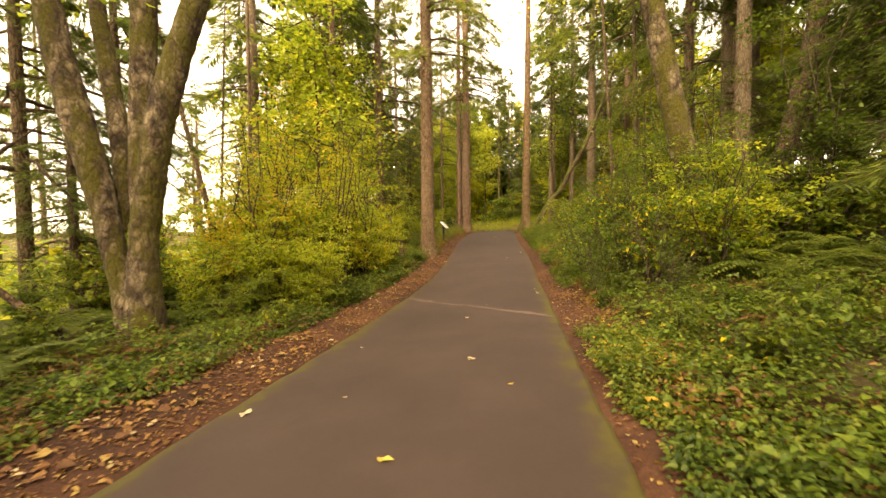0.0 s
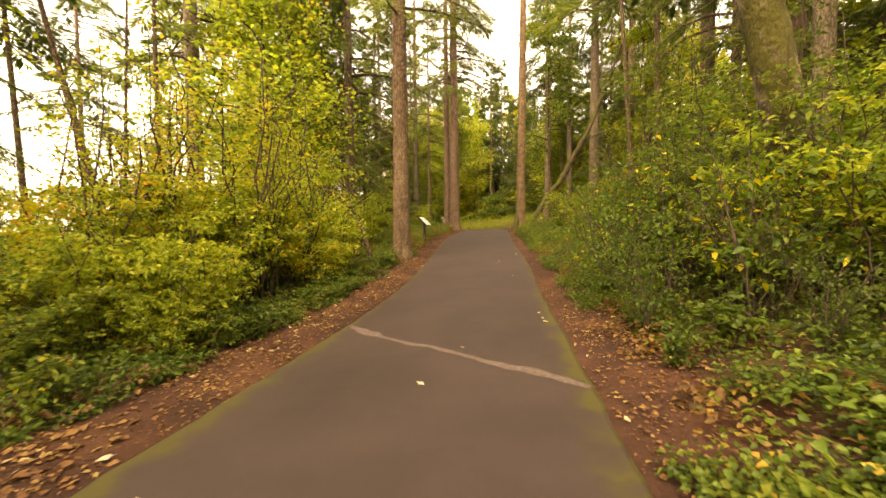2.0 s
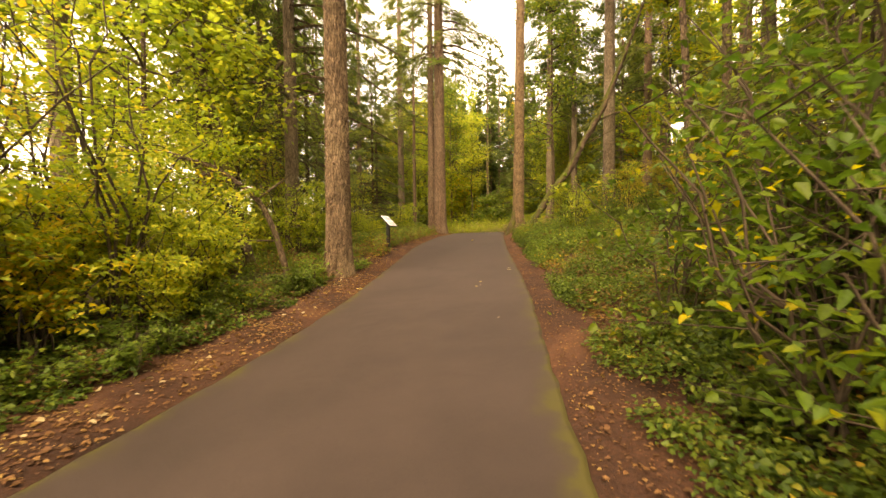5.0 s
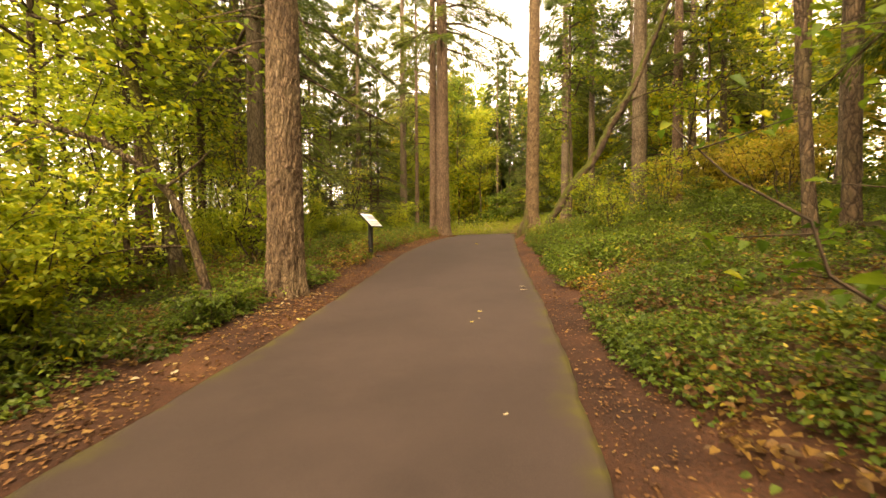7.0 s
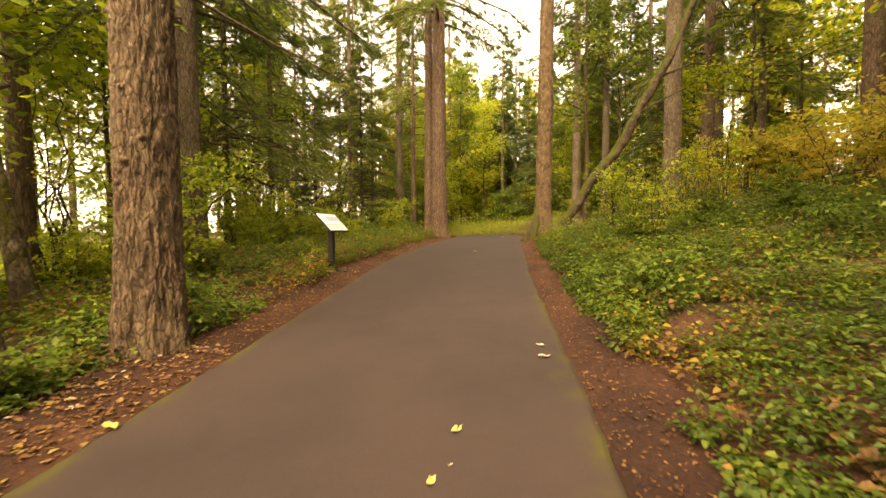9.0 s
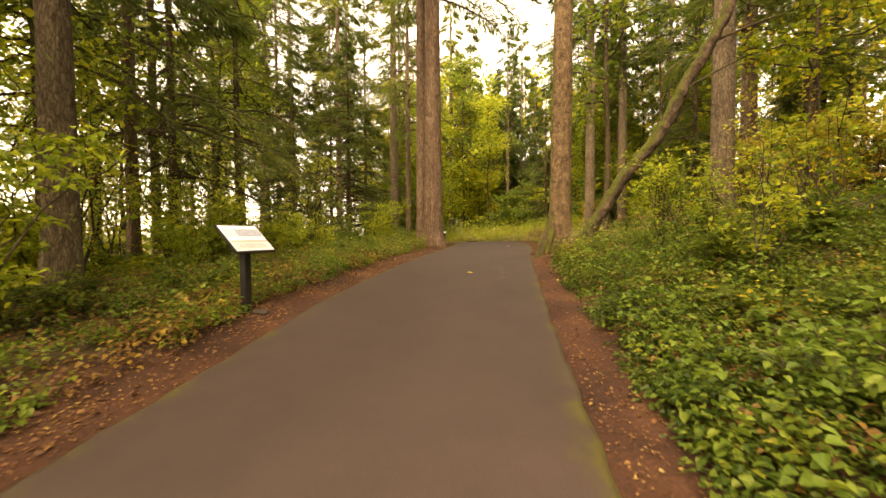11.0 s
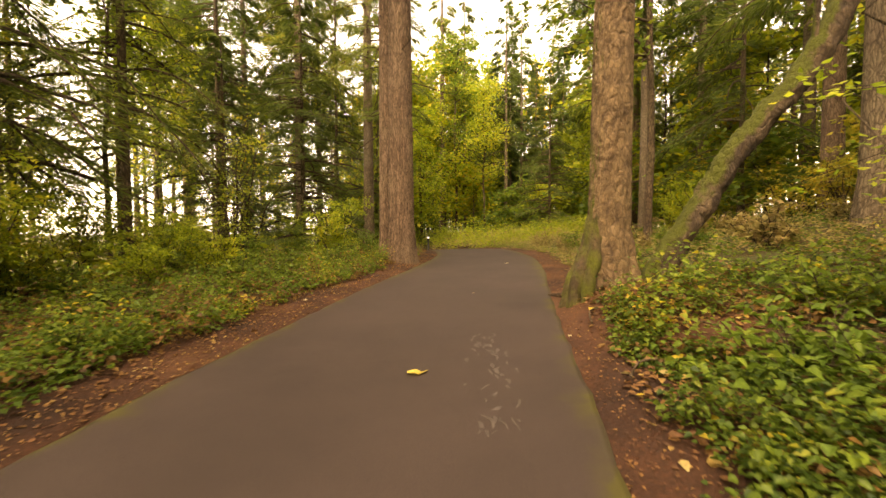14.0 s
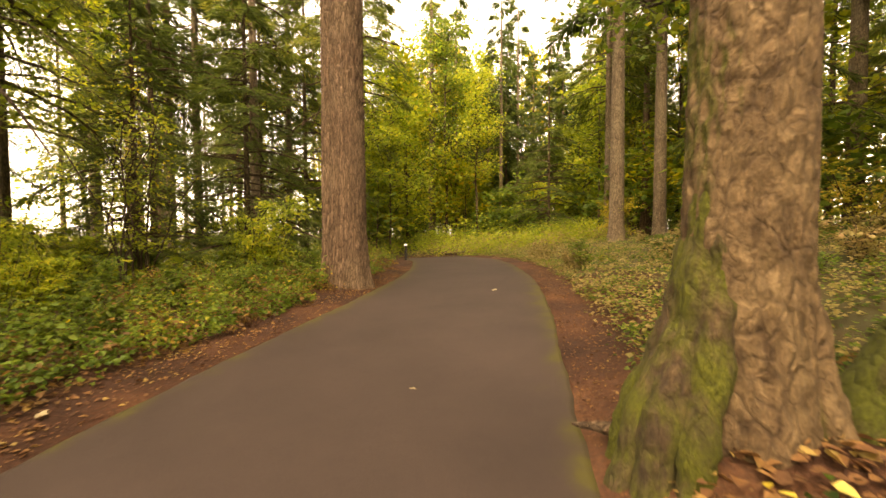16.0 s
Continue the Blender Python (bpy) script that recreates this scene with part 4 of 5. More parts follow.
for p, e in (((-1.43, -0.05, 2.45), (-2.1, 0.1, 3.3)), ((-2.6, -0.1, 2.8), (-3.2, -0.3, 2.1)), ((-0.58, 0, 1.8), (0.2, -0.2, 2.3)), ((-0.25, 0, 0.9), (-1.6, -0.4, 0.75))):
    part_of(arch, "limb", stem_mesh("limb", [p, tuple((a + b) / 2 + 0.08 for a, b in zip(p, e)), e], [0.024, 0.018, 0.005], BARK_DARK, 6, 0.08, 0.004))
leafy_top(arch, [(-1.6, 0, 2.6), (-2.4, 0, 3.0), (-3.2, -0.2, 2.5), (-1.4, -0.3, 1.0), (-2.2, 0.1, 3.4)], 0.45, 2600, 0.075, LEAF_LIME, 12)
x0, y0 = -4.9, 5.6
snag = thing("dead_tree", pose(x0, y0, ground_at(x0, y0)), "bare dark dead stem curving up out of ferns", "branch")
part_of(snag, "stem", stem_mesh("stem", [(0.1, 0, -0.1), (-0.5, -0.1, 0.45), (-1.15, -0.2, 1.0), (-1.4, -0.2, 1.7), (-1.1, -0.1, 2.5), (-0.45, 0, 3.0)], [0.06, 0.055, 0.05, 0.045, 0.035, 0.012], BARK_DARK, 10, 0.08, 0.008))


# ---------------------------------------------------------------- shrubs
def shrub_meshes(seed, tall, spread, stems, leaves, size, mat, sparse=0.12, simple=True):
    rg = np.random.default_rng(seed)
    wood, tips = [], []
    for k in range(stems):
        az, ln = rg.uniform(0, 2 * np.pi), tall * rg.uniform(0.6, 1.1)
        tilt = rg.uniform(0.05, 0.9) * spread / tall
        s = np.linspace(0, 1, 7)
        c = np.array([rg.normal(0, 0.08), rg.normal(0, 0.08), -0.1]) + np.array([math.cos(az), math.sin(az), 0]) * (ln * tilt * s ** 1.3)[:, None] + np.array([0, 0, 1.0]) * (ln * (s - 0.18 * s * s * tilt * 2))[:, None]
        c[2:] += rg.normal(0, 0.03 * ln, (5, 3))
        wood.append(tube(c, 0.016 * tall / 2.5 * (1 - 0.8 * s) + 0.002, 3))
        for j in range(5):
            t = rg.uniform(0.25, 1.0)
            p = np.array([np.interp(t, s, c[:, i]) for i in range(3)])
            e = p + rg.normal(0, 0.2 * tall * 0.6, 3) * [1, 1, 0.6] + [0, 0, 0.08]
            wood.append(tube([p, e], [0.006, 0.002], 3))
            for u in np.linspace(0.2, 1, 6):
                tips.append(p + (e - p) * u)
    tips = np.array(tips)
    pick = tips[rg.integers(0, len(tips), leaves)]
    base = pick + rg.normal(0, sparse * tall * 0.36, (leaves, 3)) * [1, 1, 0.3]
    base[:, 2] = np.maximum(base[:, 2], 0.03)
    way = unit(rg.normal(0, 1, (leaves, 3)) * [1, 1, 0.3] - [0, 0, 0.3])
    up = unit(rg.normal(0, 0.3, (leaves, 3)) + [0, 0, 1])
    lv = leaf_cards(base, way, up, rg.uniform(0.65, 1.3, leaves) * size, rg.uniform(0.45, 0.75, leaves) * size, simple=simple)
    return array_mesh("stems", *joined(wood), TWIG), array_mesh("leaves", *lv, mat)


SHRUBS = {
    "yellow": [shrub_meshes(101 + k, 2.6, 1.9, 12, 2700, 0.088, LEAF_YELLOW, 0.12, False) for k in range(3)],
    "lime": [shrub_meshes(111 + k, 2.4, 1.7, 12, 2200, 0.088, LEAF_LIME, 0.12, False) for k in range(3)],
    "green": [shrub_meshes(121 + k, 1.9, 1.5, 11, 1900, 0.105, LEAF_GREEN) for k in range(3)],
    "low": [shrub_meshes(131 + k, 0.8, 0.8, 10, 430, 0.085, LEAF_NEAR, 0.2, False) for k in range(3)],
    "bramble": [shrub_meshes(166 + k, 0.95, 1.0, 12, 420, 0.088, LEAF_BRAMBLE, 0.2, False) for k in range(3)],
    "lowlime": [shrub_meshes(136 + k, 0.85, 0.8, 9, 520, 0.08, LEAF_GREEN, 0.2) for k in range(3)],
    "tall": [shrub_meshes(181 + k, 4.2, 1.8, 7, 1250, 0.085, (LEAF_YELLOW, LEAF_LIME)[k % 2], 0.1) for k in range(2)],
    "near": [shrub_meshes(171 + k, 2.2, 1.5, 13, 820, 0.068, LEAF_NEAR, 0.16, False) for k in range(3)],
    "branchy": [shrub_meshes(176 + k, 2.3, 1.3, 11, 620, 0.082, LEAF_HANG, 0.14, False) for k in range(3)],
    "tallgreen": [shrub_meshes(191 + k, 4.4, 2.0, 7, 2100, 0.09, (LEAF_GREEN, LEAF_NEAR)[k % 2], 0.12) for k in range(2)],
    "gold": [shrub_meshes(141 + k, 2.3, 1.6, 11, 1700, 0.10, LEAF_GOLD) for k in range(2)],
    "sapling": [shrub_meshes(151 + k, 2.6, 1.0, 5, 420, 0.10, LEAF_LIME, 0.1) for k in range(2)],
    "straw": [shrub_meshes(161 + k, 0.8, 0.6, 14, 420, 0.10, LEAF_STRAW, 0.12) for k in range(2)],
}
SHRUB_LABELS = {
    "tallgreen": "tall airy maple sapling with green leaves",
    "tall": "tall airy maple sapling with yellow-green leaves",
    "bramble": "spreading bramble with broad pale green leaves in layers",
    "branchy": "tall leafy shrub with large green and yellow leaves",
    "near": "green leafy shrub with hanging yellow leaves beside the path",
    "yellow": "leafy shrub turning bright yellow beside the path", "lime": "leafy yellow-green shrub in the undergrowth",
    "green": "green leafy shrub with a few yellowed leaves", "low": "low green bramble among ground cover", "lowlime": "low green seedling shrub with few yellowed leaves",
    "gold": "thin shrub with golden-brown autumn leaves", "sapling": "sparse sapling with thin stems and few leaves", "straw": "dry straw-coloured weeds and stems"}


def shrub(kind, x, y, scale=1.0, turn=0.0):
    v = SHRUBS[kind][int(abs(x * 13 + y * 7)) % len(SHRUBS[kind])]
    place_plant("shrub", v, ("brushwood", "foliage"), pose(x, y, ground_at(x, y) - 0.02, 0, 0, turn) @ Matrix.Diagonal((scale, scale, scale, 1)), SHRUB_LABELS[kind], "shrub", SHRUB_LABELS[kind])


def by_path(y, d):
    """The point d metres beyond the path's edge at y; negative d lies on the other side."""
    k = int(np.argmin(abs(mid[:, 1] - y)))
    o = d + HALF if d > 0 else d - HALF
    return mid[k, 0] + rightward[k, 0] * o, mid[k, 1] + rightward[k, 1] * o


def row(kinds, y_range, d_range, n, s_range, side):
    for k in range(n):
        y, d = rng.uniform(*y_range), rng.uniform(*d_range)
        x, yy = by_path(y, side * d)
        shrub(kinds[int(rng.integers(len(kinds)))], x, yy, rng.uniform(*s_range), rng.uniform(0, 360))


row(["lime", "yellow", "lime"], (8.3, 15.0), (1.8, 5.0), 12, (0.5, 1.15), -1)
row(["tall"], (8, 14.5), (2.0, 7), 12, (0.75, 1.15), -1)
row(["tall"], (18, 34), (4.5, 10), 8, (0.8, 1.1), -1)
row(["lime", "green", "lime"], (6.8, 9.5), (1.4, 4.0), 9, (0.5, 0.95), -1)
row(["lime", "yellow"], (11, 17), (3.5, 8), 10, (0.9, 1.4), -1)
row(["low", "lowlime"], (5, 17), (0.8, 1.6), 18, (0.5, 0.9), -1)
row(["low", "lowlime", "low"], (17.5, 34), (1.1, 3.0), 32, (0.5, 1.0), -1)
row(["lowlime", "low", "lime"], (18, 40), (2.5, 8), 28, (0.7, 1.25), -1)
row(["lime", "green", "yellow"], (20, 42), (6, 12), 10, (0.7, 1.1), -1)
row(["branchy", "near", "lime"], (7.5, 11.4), (1.3, 3.2), 11, (0.75, 1.1), 1)
row(["bramble", "bramble", "low"], (1.5, 8), (1.7, 5.0), 20, (0.55, 0.9), 1)
row(["bramble", "lowlime"], (17.5, 24.5), (1.2, 4.0), 12, (0.5, 0.9), 1)
row(["bramble", "lowlime"], (17, 33), (1.4, 4.0), 12, (0.45, 0.8), -1)
row(["green"], (3, 13), (4, 8), 9, (0.7, 1.1), 1)
row(["green", "low"], (0, 8), (2.6, 7), 12, (0.45, 0.8), -1)
row(["low"], (2, 12), (0.7, 1.6), 12, (0.5, 0.9), 1)
row(["low"], (12, 24), (1.5, 7), 5, (0.35, 0.6), 1)
row(["green", "low", "low"], (20, 24.5), (1.6, 4.8), 12, (0.4, 0.7), 1)
row(["sapling", "branchy"], (20.5, 25), (1.9, 4.6), 10, (0.6, 0.95), 1)
row(["gold"], (20, 34), (5.5, 13), 20, (0.8, 1.3), 1)
row(["straw", "lowlime", "straw", "low"], (27, 40), (0.9, 6), 24, (0.6, 1.1), 1)
row(["gold", "lime", "green"], (34, 46), (5, 14), 12, (0.7, 1.2), 1)
row(["lime", "green", "lime"], (25, 41), (2.4, 5.5), 14, (0.45, 0.75), -1)
for x, y, s in ((-8.0, 11.2, 0.8), (-9.2, 13.4, 0.9), (-7.4, 9.9, 0.7)):
    shrub("tall", x, y, s, x * 50)
for x, y, s in ((-4.4, 17.6, 0.9), (-5.6, 18.9, 1.1), (-3.7, 19.8, 0.6), (-6.6, 17.2, 1.0), (-2.6, 24.2, 0.55), (-3.4, 25.8, 0.7), (-1.6, 27.4, 0.55), (-2.6, 29.2, 0.7), (-4.8, 23.2, 0.9)):
    shrub("lime", x, y, s, x * 110)
for k in range(18):
    a, d = rng.uniform(0, 1), rng.uniform(0, 4)
    x, y = -3 + 13 * a, 50.5 + d - 5 * abs(a - 0.3)
    shrub(("lime", "lowlime", "green")[k % 3], x, y, rng.uniform(0.5, 0.95), k * 40.0)
for x, y, s in ((3.95, 8.7, 1.0), (4.5, 9.7, 1.3), (5.0, 10.7, 1.4), (3.9, 7.2, 0.8), (4.7, 7.8, 1.1)):
    shrub("near", x, y, s, x * 90)
for kind_, x, y, s in (("yellow", -3.2, 10.6, 1.05), ("yellow", -4.0, 9.8, 1.0), ("yellow", -2.6, 12.2, 0.9), ("yellow", -3.8, 11.8, 1.1), ("yellow", -4.6, 8.7, 0.9), ("lime", -3.3, 8.3, 0.75), ("lime", -2.7, 9.3, 0.65), ("lime", -1.9, 13.3, 0.7), ("lime", -2.2, 14.6, 0.9), ("lime", -3.4, 14.8, 1.1), ("lime", -4.7, 7.7, 0.7), ("green", -5.5, 8.5, 0.9), ("green", -6.3, 7.4, 0.9), ("lime", -7.2, 9.2, 1.0), ("green", -3.7, 6.9, 0.45), ("lime", -8.3, 11.5, 1.2), ("green", -6.4, 4.6, 0.8),
                      ("near", 3.6, 6.2, 0.45)):
    shrub(kind_, x, y, s, x * 90)
for x, y, s in ((4.1, 10.7, 0.8), (4.7, 11.5, 0.9), (3.3, 8.6, 0.85), (3.5, 9.6, 0.95), (4.2, 10.3, 1.2), (2.95, 7.6, 0.6), (4.2, 11.9, 1.0)):
    shrub("branchy", x, y, s, x * 130)
for x, y, s in ((5.3, 9.6, 0.9), (5.9, 11.4, 1.1), (6.6, 9.9, 1.0), (6.9, 12.8, 1.1), (5.3, 7.4, 0.75), (7.4, 7.9, 1.1)):
    shrub("tallgreen", x, y, s, x * 70)


# ---------------------------------------------------------------- ferns
def frond_mesh(seed, ln, bend, mat=LEAF_FERN):
    """One arching frond: a midrib and its pairs of leaflets, along +x."""
    rg = np.random.default_rng(seed)
    s = np.linspace(0.12, 1, 24)
    c = np.stack([ln * s, 0.03 * np.sin(s * 4 + seed), ln * (1.0 * s - bend * s * s)], 1)
    w = 0.13 * np.sin(np.pi * np.clip(s * 0.93 + 0.07, 0, 1)) ** 0.7 + 0.008
    vs = [needle_cards(c, unit(np.tile([0.35, sg, -0.25], (24, 1)) + rg.normal(0, 0.06, (24, 3))), np.tile([0, 0, 1.0], (24, 1)), w, np.full(24, 0.032)) for sg in (-1, 1)]
    rib = np.concatenate([[[0, 0, -0.03]], c])
    for k in range(0, 24, 4):
        a, b = rib[k], rib[k + 4]
        vs.append(needle_cards(a[None], unit((b - a)[None]), np.array([[0, 0, 1.0]]), [np.linalg.norm(b - a)], [0.012]))
    return array_mesh("frond", *joined(vs), mat)


FRONDS = [frond_mesh(201 + k, 0.8 + 0.08 * (k - 1), 0.85 + 0.1 * k) for k in range(3)]
FERN_SPOTS = [(5.0, 6.6, 1.1), (-4.8, 4.3, 1.1), (-5.2, 6.8, 1.2), (-6.0, 5.4, 1.2), (5.6, 19.5, 0.8), (6.6, 21.3, 0.9), (-2.6, 24.5, 0.8),
              (5.4, 5.0, 1.3), (-5.6, 3.2, 1.1), (-6.6, 6.6, 1.2), (-4.6, 7.4, 1.0), (6.3, 7.4, 1.5), (5.2, 5.9, 1.6), (6.3, 6.1, 1.6), (5.7, 8.9, 1.3), (-4.9, 5.1, 1.1), (-5.4, 5.7, 1.2), (-3.7, 5.55, 0.7), (5.75, 7.0, 1.5)]
for k, (x, y, s_) in enumerate(FERN_SPOTS):
    f_ = thing("fern", pose(x, y, ground_at(x, y) + 0.01, 0, 0, k * 50.0) @ Matrix.Diagonal((s_, s_, s_, 1)), "green sword fern with arching fronds", "fern", "ferns")
    for j in range(14):
        o = part_of(f_, "frond", FRONDS[(j + k) % 3])
        o.matrix_basis = pose(0, 0, 0, 0, rng.uniform(-14, 10), j * 137.5 + rng.uniform(-10, 10))


DEAD_FRONDS = [frond_mesh(211 + k, 0.7, 1.0 + 0.1 * k, LEAF_BROWN) for k in range(2)]
for k, (x, y, s_) in enumerate([(-4.4, 4.75, 0.9), (-4.0, 5.0, 0.8), (3.9, 4.9, 0.8), (4.4, 5.6, 0.9), (3.5, 4.1, 0.7), (3.3, 5.6, 0.6), (5.3, 5.4, 0.9), (3.6, 7.0, 0.7), (-1.9, 16.2, 0.6), (4.9, 18.6, 0.6)]):
    f_ = thing("fern", pose(x, y, ground_at(x, y) + 0.01, 0, 0, k * 70.0) @ Matrix.Diagonal((s_, s_, s_, 1)), "withered reddish-brown fern with collapsed fronds", "fern", "withered ferns")
    for j in range(12):
        o = part_of(f_, "frond", DEAD_FRONDS[(j + k) % 2])
        o.matrix_basis = pose(0, 0, 0, 0, rng.uniform(-5, 25), j * 137.5 + rng.uniform(-10, 10))


# ---------------------------------------------------------------- ground cover, litter
def cover(name, n, y_range, d_range, side, mat, label, leaves=(8, 13), size=(0.035, 0.064), tall=(0.05, 0.26), seed=1, power=1.3, gaps=0.0, simple=False):
    rg = np.random.default_rng(seed)
    y = rg.uniform(*y_range, n)
    d = d_range[0] + (d_range[1] - d_range[0]) * rg.uniform(0, 1, n) ** power
    k = np.array([int(np.argmin(abs(mid[:, 1] - v))) for v in y])
    o = side * (d + HALF)
    j = rg.uniform(-0.12, 0.12, n)
    x, yy = mid[k, 0] + rightward[k, 0] * o + ahead[k, 0] * j, mid[k, 1] + rightward[k, 1] * o + ahead[k, 1] * j
    keep = (wobble(x, yy, 1.6, seed) + 0.5 * wobble(x, yy, 5, seed + 1) > gaps - 1) & (d > d_range[0] + 0.18 * wobble(x, yy, 2.7, 5.0 + seed))
    keep &= (x - 5.5) ** 2 + (yy - 25.65) ** 2 > 0.42
    x, yy = x[keep], yy[keep]
    cnt = rg.integers(*leaves, len(x))
    X, Yy = np.repeat(x, cnt), np.repeat(yy, cnt)
    m = len(X)
    mound = np.clip(0.75 + 0.6 * wobble(x, yy, 2.3, seed + 3) + 0.35 * wobble(x, yy, 7.0, seed + 4), 0.15, 1.6)
    hgt = np.repeat(rg.uniform(*tall, len(x)) * mound, cnt) * rg.uniform(0.35, 1.0, m)
    a = rg.uniform(0, 2 * np.pi, m)
    rad = rg.uniform(0.01, 0.11, m)
    X, Yy = X + np.cos(a) * rad, Yy + np.sin(a) * rad
    base = np.stack([X, Yy, height(X, Yy) + hgt], 1)
    way = unit(np.stack([np.cos(a), np.sin(a), rg.uniform(-0.5, 0.35, m)], 1))
    up = unit(rg.normal(0, 0.3, (m, 3)) + [0, 0, 1])
    ln = rg.uniform(*size, m)
    ob = new(name, array_mesh(name, *leaf_cards(base, way, up, ln, ln * rg.uniform(0.65, 0.95, m), simple=simple), mat))
    return tagged(ob, label, "plants", kind="stuff")


cover("ground_ivy", 4200, (5.2, 12), (0.8, 4.6), 1, LEAF_IVY, "patchy ground ivy under shrubs", seed=57, gaps=0.75, tall=(0.03, 0.36), size=(0.024, 0.052), leaves=(9, 15))
cover("ground_ivy", 6500, (-2, 5.5), (0.16, 4.6), 1, LEAF_IVY, "dense green ground ivy and bramble leaves", seed=1, gaps=0.55, tall=(0.03, 0.36), size=(0.024, 0.052), leaves=(9, 15))
cover("ground_ivy", 1300, (-2, 6), (0.5, 4.0), 1, LEAF_BRAMBLE, "pale green bramble leaves over the ivy", seed=52, gaps=0.6, tall=(0.1, 0.5), size=(0.035, 0.075), leaves=(4, 8))
cover("weeds", 420, (22.3, 26.6), (0.75, 3.5), 1, LEAF_IVY, "green ivy among fallen leaves at the tree's foot", seed=33, gaps=0.7, tall=(0.03, 0.22), leaves=(5, 9), size=(0.024, 0.05))
cover("ground_ivy", 3200, (17, 27.5), (0.36, 5), 1, LEAF_IVY, "green brambles and weeds along the path", seed=8, gaps=0.75, size=(0.022, 0.048), tall=(0.05, 0.5), leaves=(9, 15))
cover("ground_ivy", 1500, (17, 26), (0.5, 5), 1, LEAF_BRAMBLE, "pale green bramble leaves over the ivy", seed=53, gaps=0.6, tall=(0.15, 0.6), size=(0.035, 0.08), leaves=(4, 8))
cover("ground_ivy", 14500, (9.5, 25), (0.40, 8.5), 1, LEAF_IVY, "dense green ground ivy under the firs", seed=2, gaps=0.6, tall=(0.04, 0.38), size=(0.026, 0.052), leaves=(9, 15))
cover("dead_fern", 3300, (-1, 27), (0.5, 4.5), 1, LEAF_BROWN, "brown dying fern and weed leaves", seed=21, gaps=0.75, size=(0.035, 0.07), tall=(0.03, 0.3))
cover("dead_fern", 3200, (-1, 36), (0.9, 4.5), -1, LEAF_BROWN, "brown dying fern and weed leaves", seed=22, gaps=0.75, size=(0.035, 0.07), tall=(0.03, 0.3))
cover("ground_ivy", 3800, (-2, 18), (0.85, 3.2), -1, LEAF_IVY, "patchy green ground ivy along the path", seed=3, gaps=0.45)
cover("ground_ivy", 6500, (17, 36), (0.6, 6.5), -1, LEAF_GREEN, "mixed low green weeds beside the path", seed=4, gaps=0.6, tall=(0.06, 0.32))
cover("weeds", 3000, (16.5, 40), (0.7, 6), -1, LEAF_BRAMBLE, "tall pale green weeds beside the path", seed=54, gaps=0.7, tall=(0.15, 0.7), size=(0.03, 0.075), leaves=(6, 11))
cover("weeds", 1800, (-1, 17), (1.0, 4), -1, LEAF_BRAMBLE, "green weeds and seedlings beside the path", seed=55, gaps=0.7, tall=(0.1, 0.5), size=(0.03, 0.075), leaves=(6, 11))
cover("dead_fern", 2600, (16.5, 38), (0.5, 5), -1, LEAF_BROWN, "brown and tan dying weeds beside the path", seed=56, gaps=0.65, tall=(0.05, 0.5), size=(0.03, 0.07))
cover("dry_weeds", 2600, (26, 44), (0.5, 7), 1, LEAF_STRAW, "dry straw-coloured weeds beside the path", seed=9, simple=True, gaps=0.5, tall=(0.05, 0.45))
cover("ground_ivy", 2400, (26, 44), (0.55, 7), 1, LEAF_GREEN, "low green weeds beside the path", seed=5, simple=True, gaps=0.4, tall=(0.06, 0.3))
cover("ground_ivy", 3000, (9, 34), (5.5, 14), -1, LEAF_LIME, "low yellow-green undergrowth", seed=6, simple=True, gaps=0.2, size=(0.09, 0.14), tall=(0.1, 0.5))
cover("ground_ivy", 3000, (2, 40), (7, 16), 1, LEAF_GREEN, "low green undergrowth under the firs", seed=7, simple=True, gaps=0.2, size=(0.09, 0.14), tall=(0.1, 0.45))


def litter(name, n, y_range, d_range, side, seed, label, size=(0.02, 0.06), mat=LITTER, lift=0.012):
    rg = np.random.default_rng(seed)
    y = rg.uniform(*y_range, n)
    d = d_range[0] + (d_range[1] - d_range[0]) * rg.uniform(0, 1, n)
    k = np.array([int(np.argmin(abs(mid[:, 1] - v))) for v in y])
    o = side * (d + HALF)
    j = rg.uniform(-0.12, 0.12, n)
    x, yy = mid[k, 0] + rightward[k, 0] * o + ahead[k, 0] * j, mid[k, 1] + rightward[k, 1] * o + ahead[k, 1] * j
    keep = wobble(x, yy, 2.2, seed) + 0.6 * wobble(x, yy, 0.7, seed) > rg.uniform(-1.2, 0.8, n)
    x, yy = x[keep], yy[keep]
    m = len(x)
    a = rg.uniform(0, 2 * np.pi, m)
    way = unit(np.stack([np.cos(a), np.sin(a), rg.uniform(-0.15, 0.3, m)], 1))
    up = unit(rg.normal(0, 0.3, (m, 3)) + [0, 0, 1])
    ln = rg.uniform(*size, m)
    ob = new(name, array_mesh(name, *leaf_cards(np.stack([x, yy, height(x, yy) + lift * rg.uniform(0.6, 1.4, m)], 1), way, up, ln, ln * rg.uniform(0.5, 0.85, m), 0.15), mat))
    return tagged(ob, label, "leaves", kind="stuff")


litter("leaf_litter", 15000, (-2, 17), (0.03, 1.55), -1, 11, "brown and orange fallen leaves on the soil shoulder", (0.02, 0.065))
litter("leaf_litter", 500, (-2, 17), (0.3, 1.6), -1, 41, "pale tan fallen leaves on the soil shoulder", (0.04, 0.08), FALLEN_PALE, 0.02)
litter("leaf_litter", 220, (-2, 14), (0.5, 4.0), 1, 42, "yellow fallen leaves caught in the ground ivy", (0.04, 0.085), FALLEN_YELLOW, 0.12)
litter("leaf_litter", 3400, (-2, 9.5), (0.4, 4.0), 1, 43, "brown fallen leaves under the ground ivy", (0.03, 0.065), LITTER, 0.05)
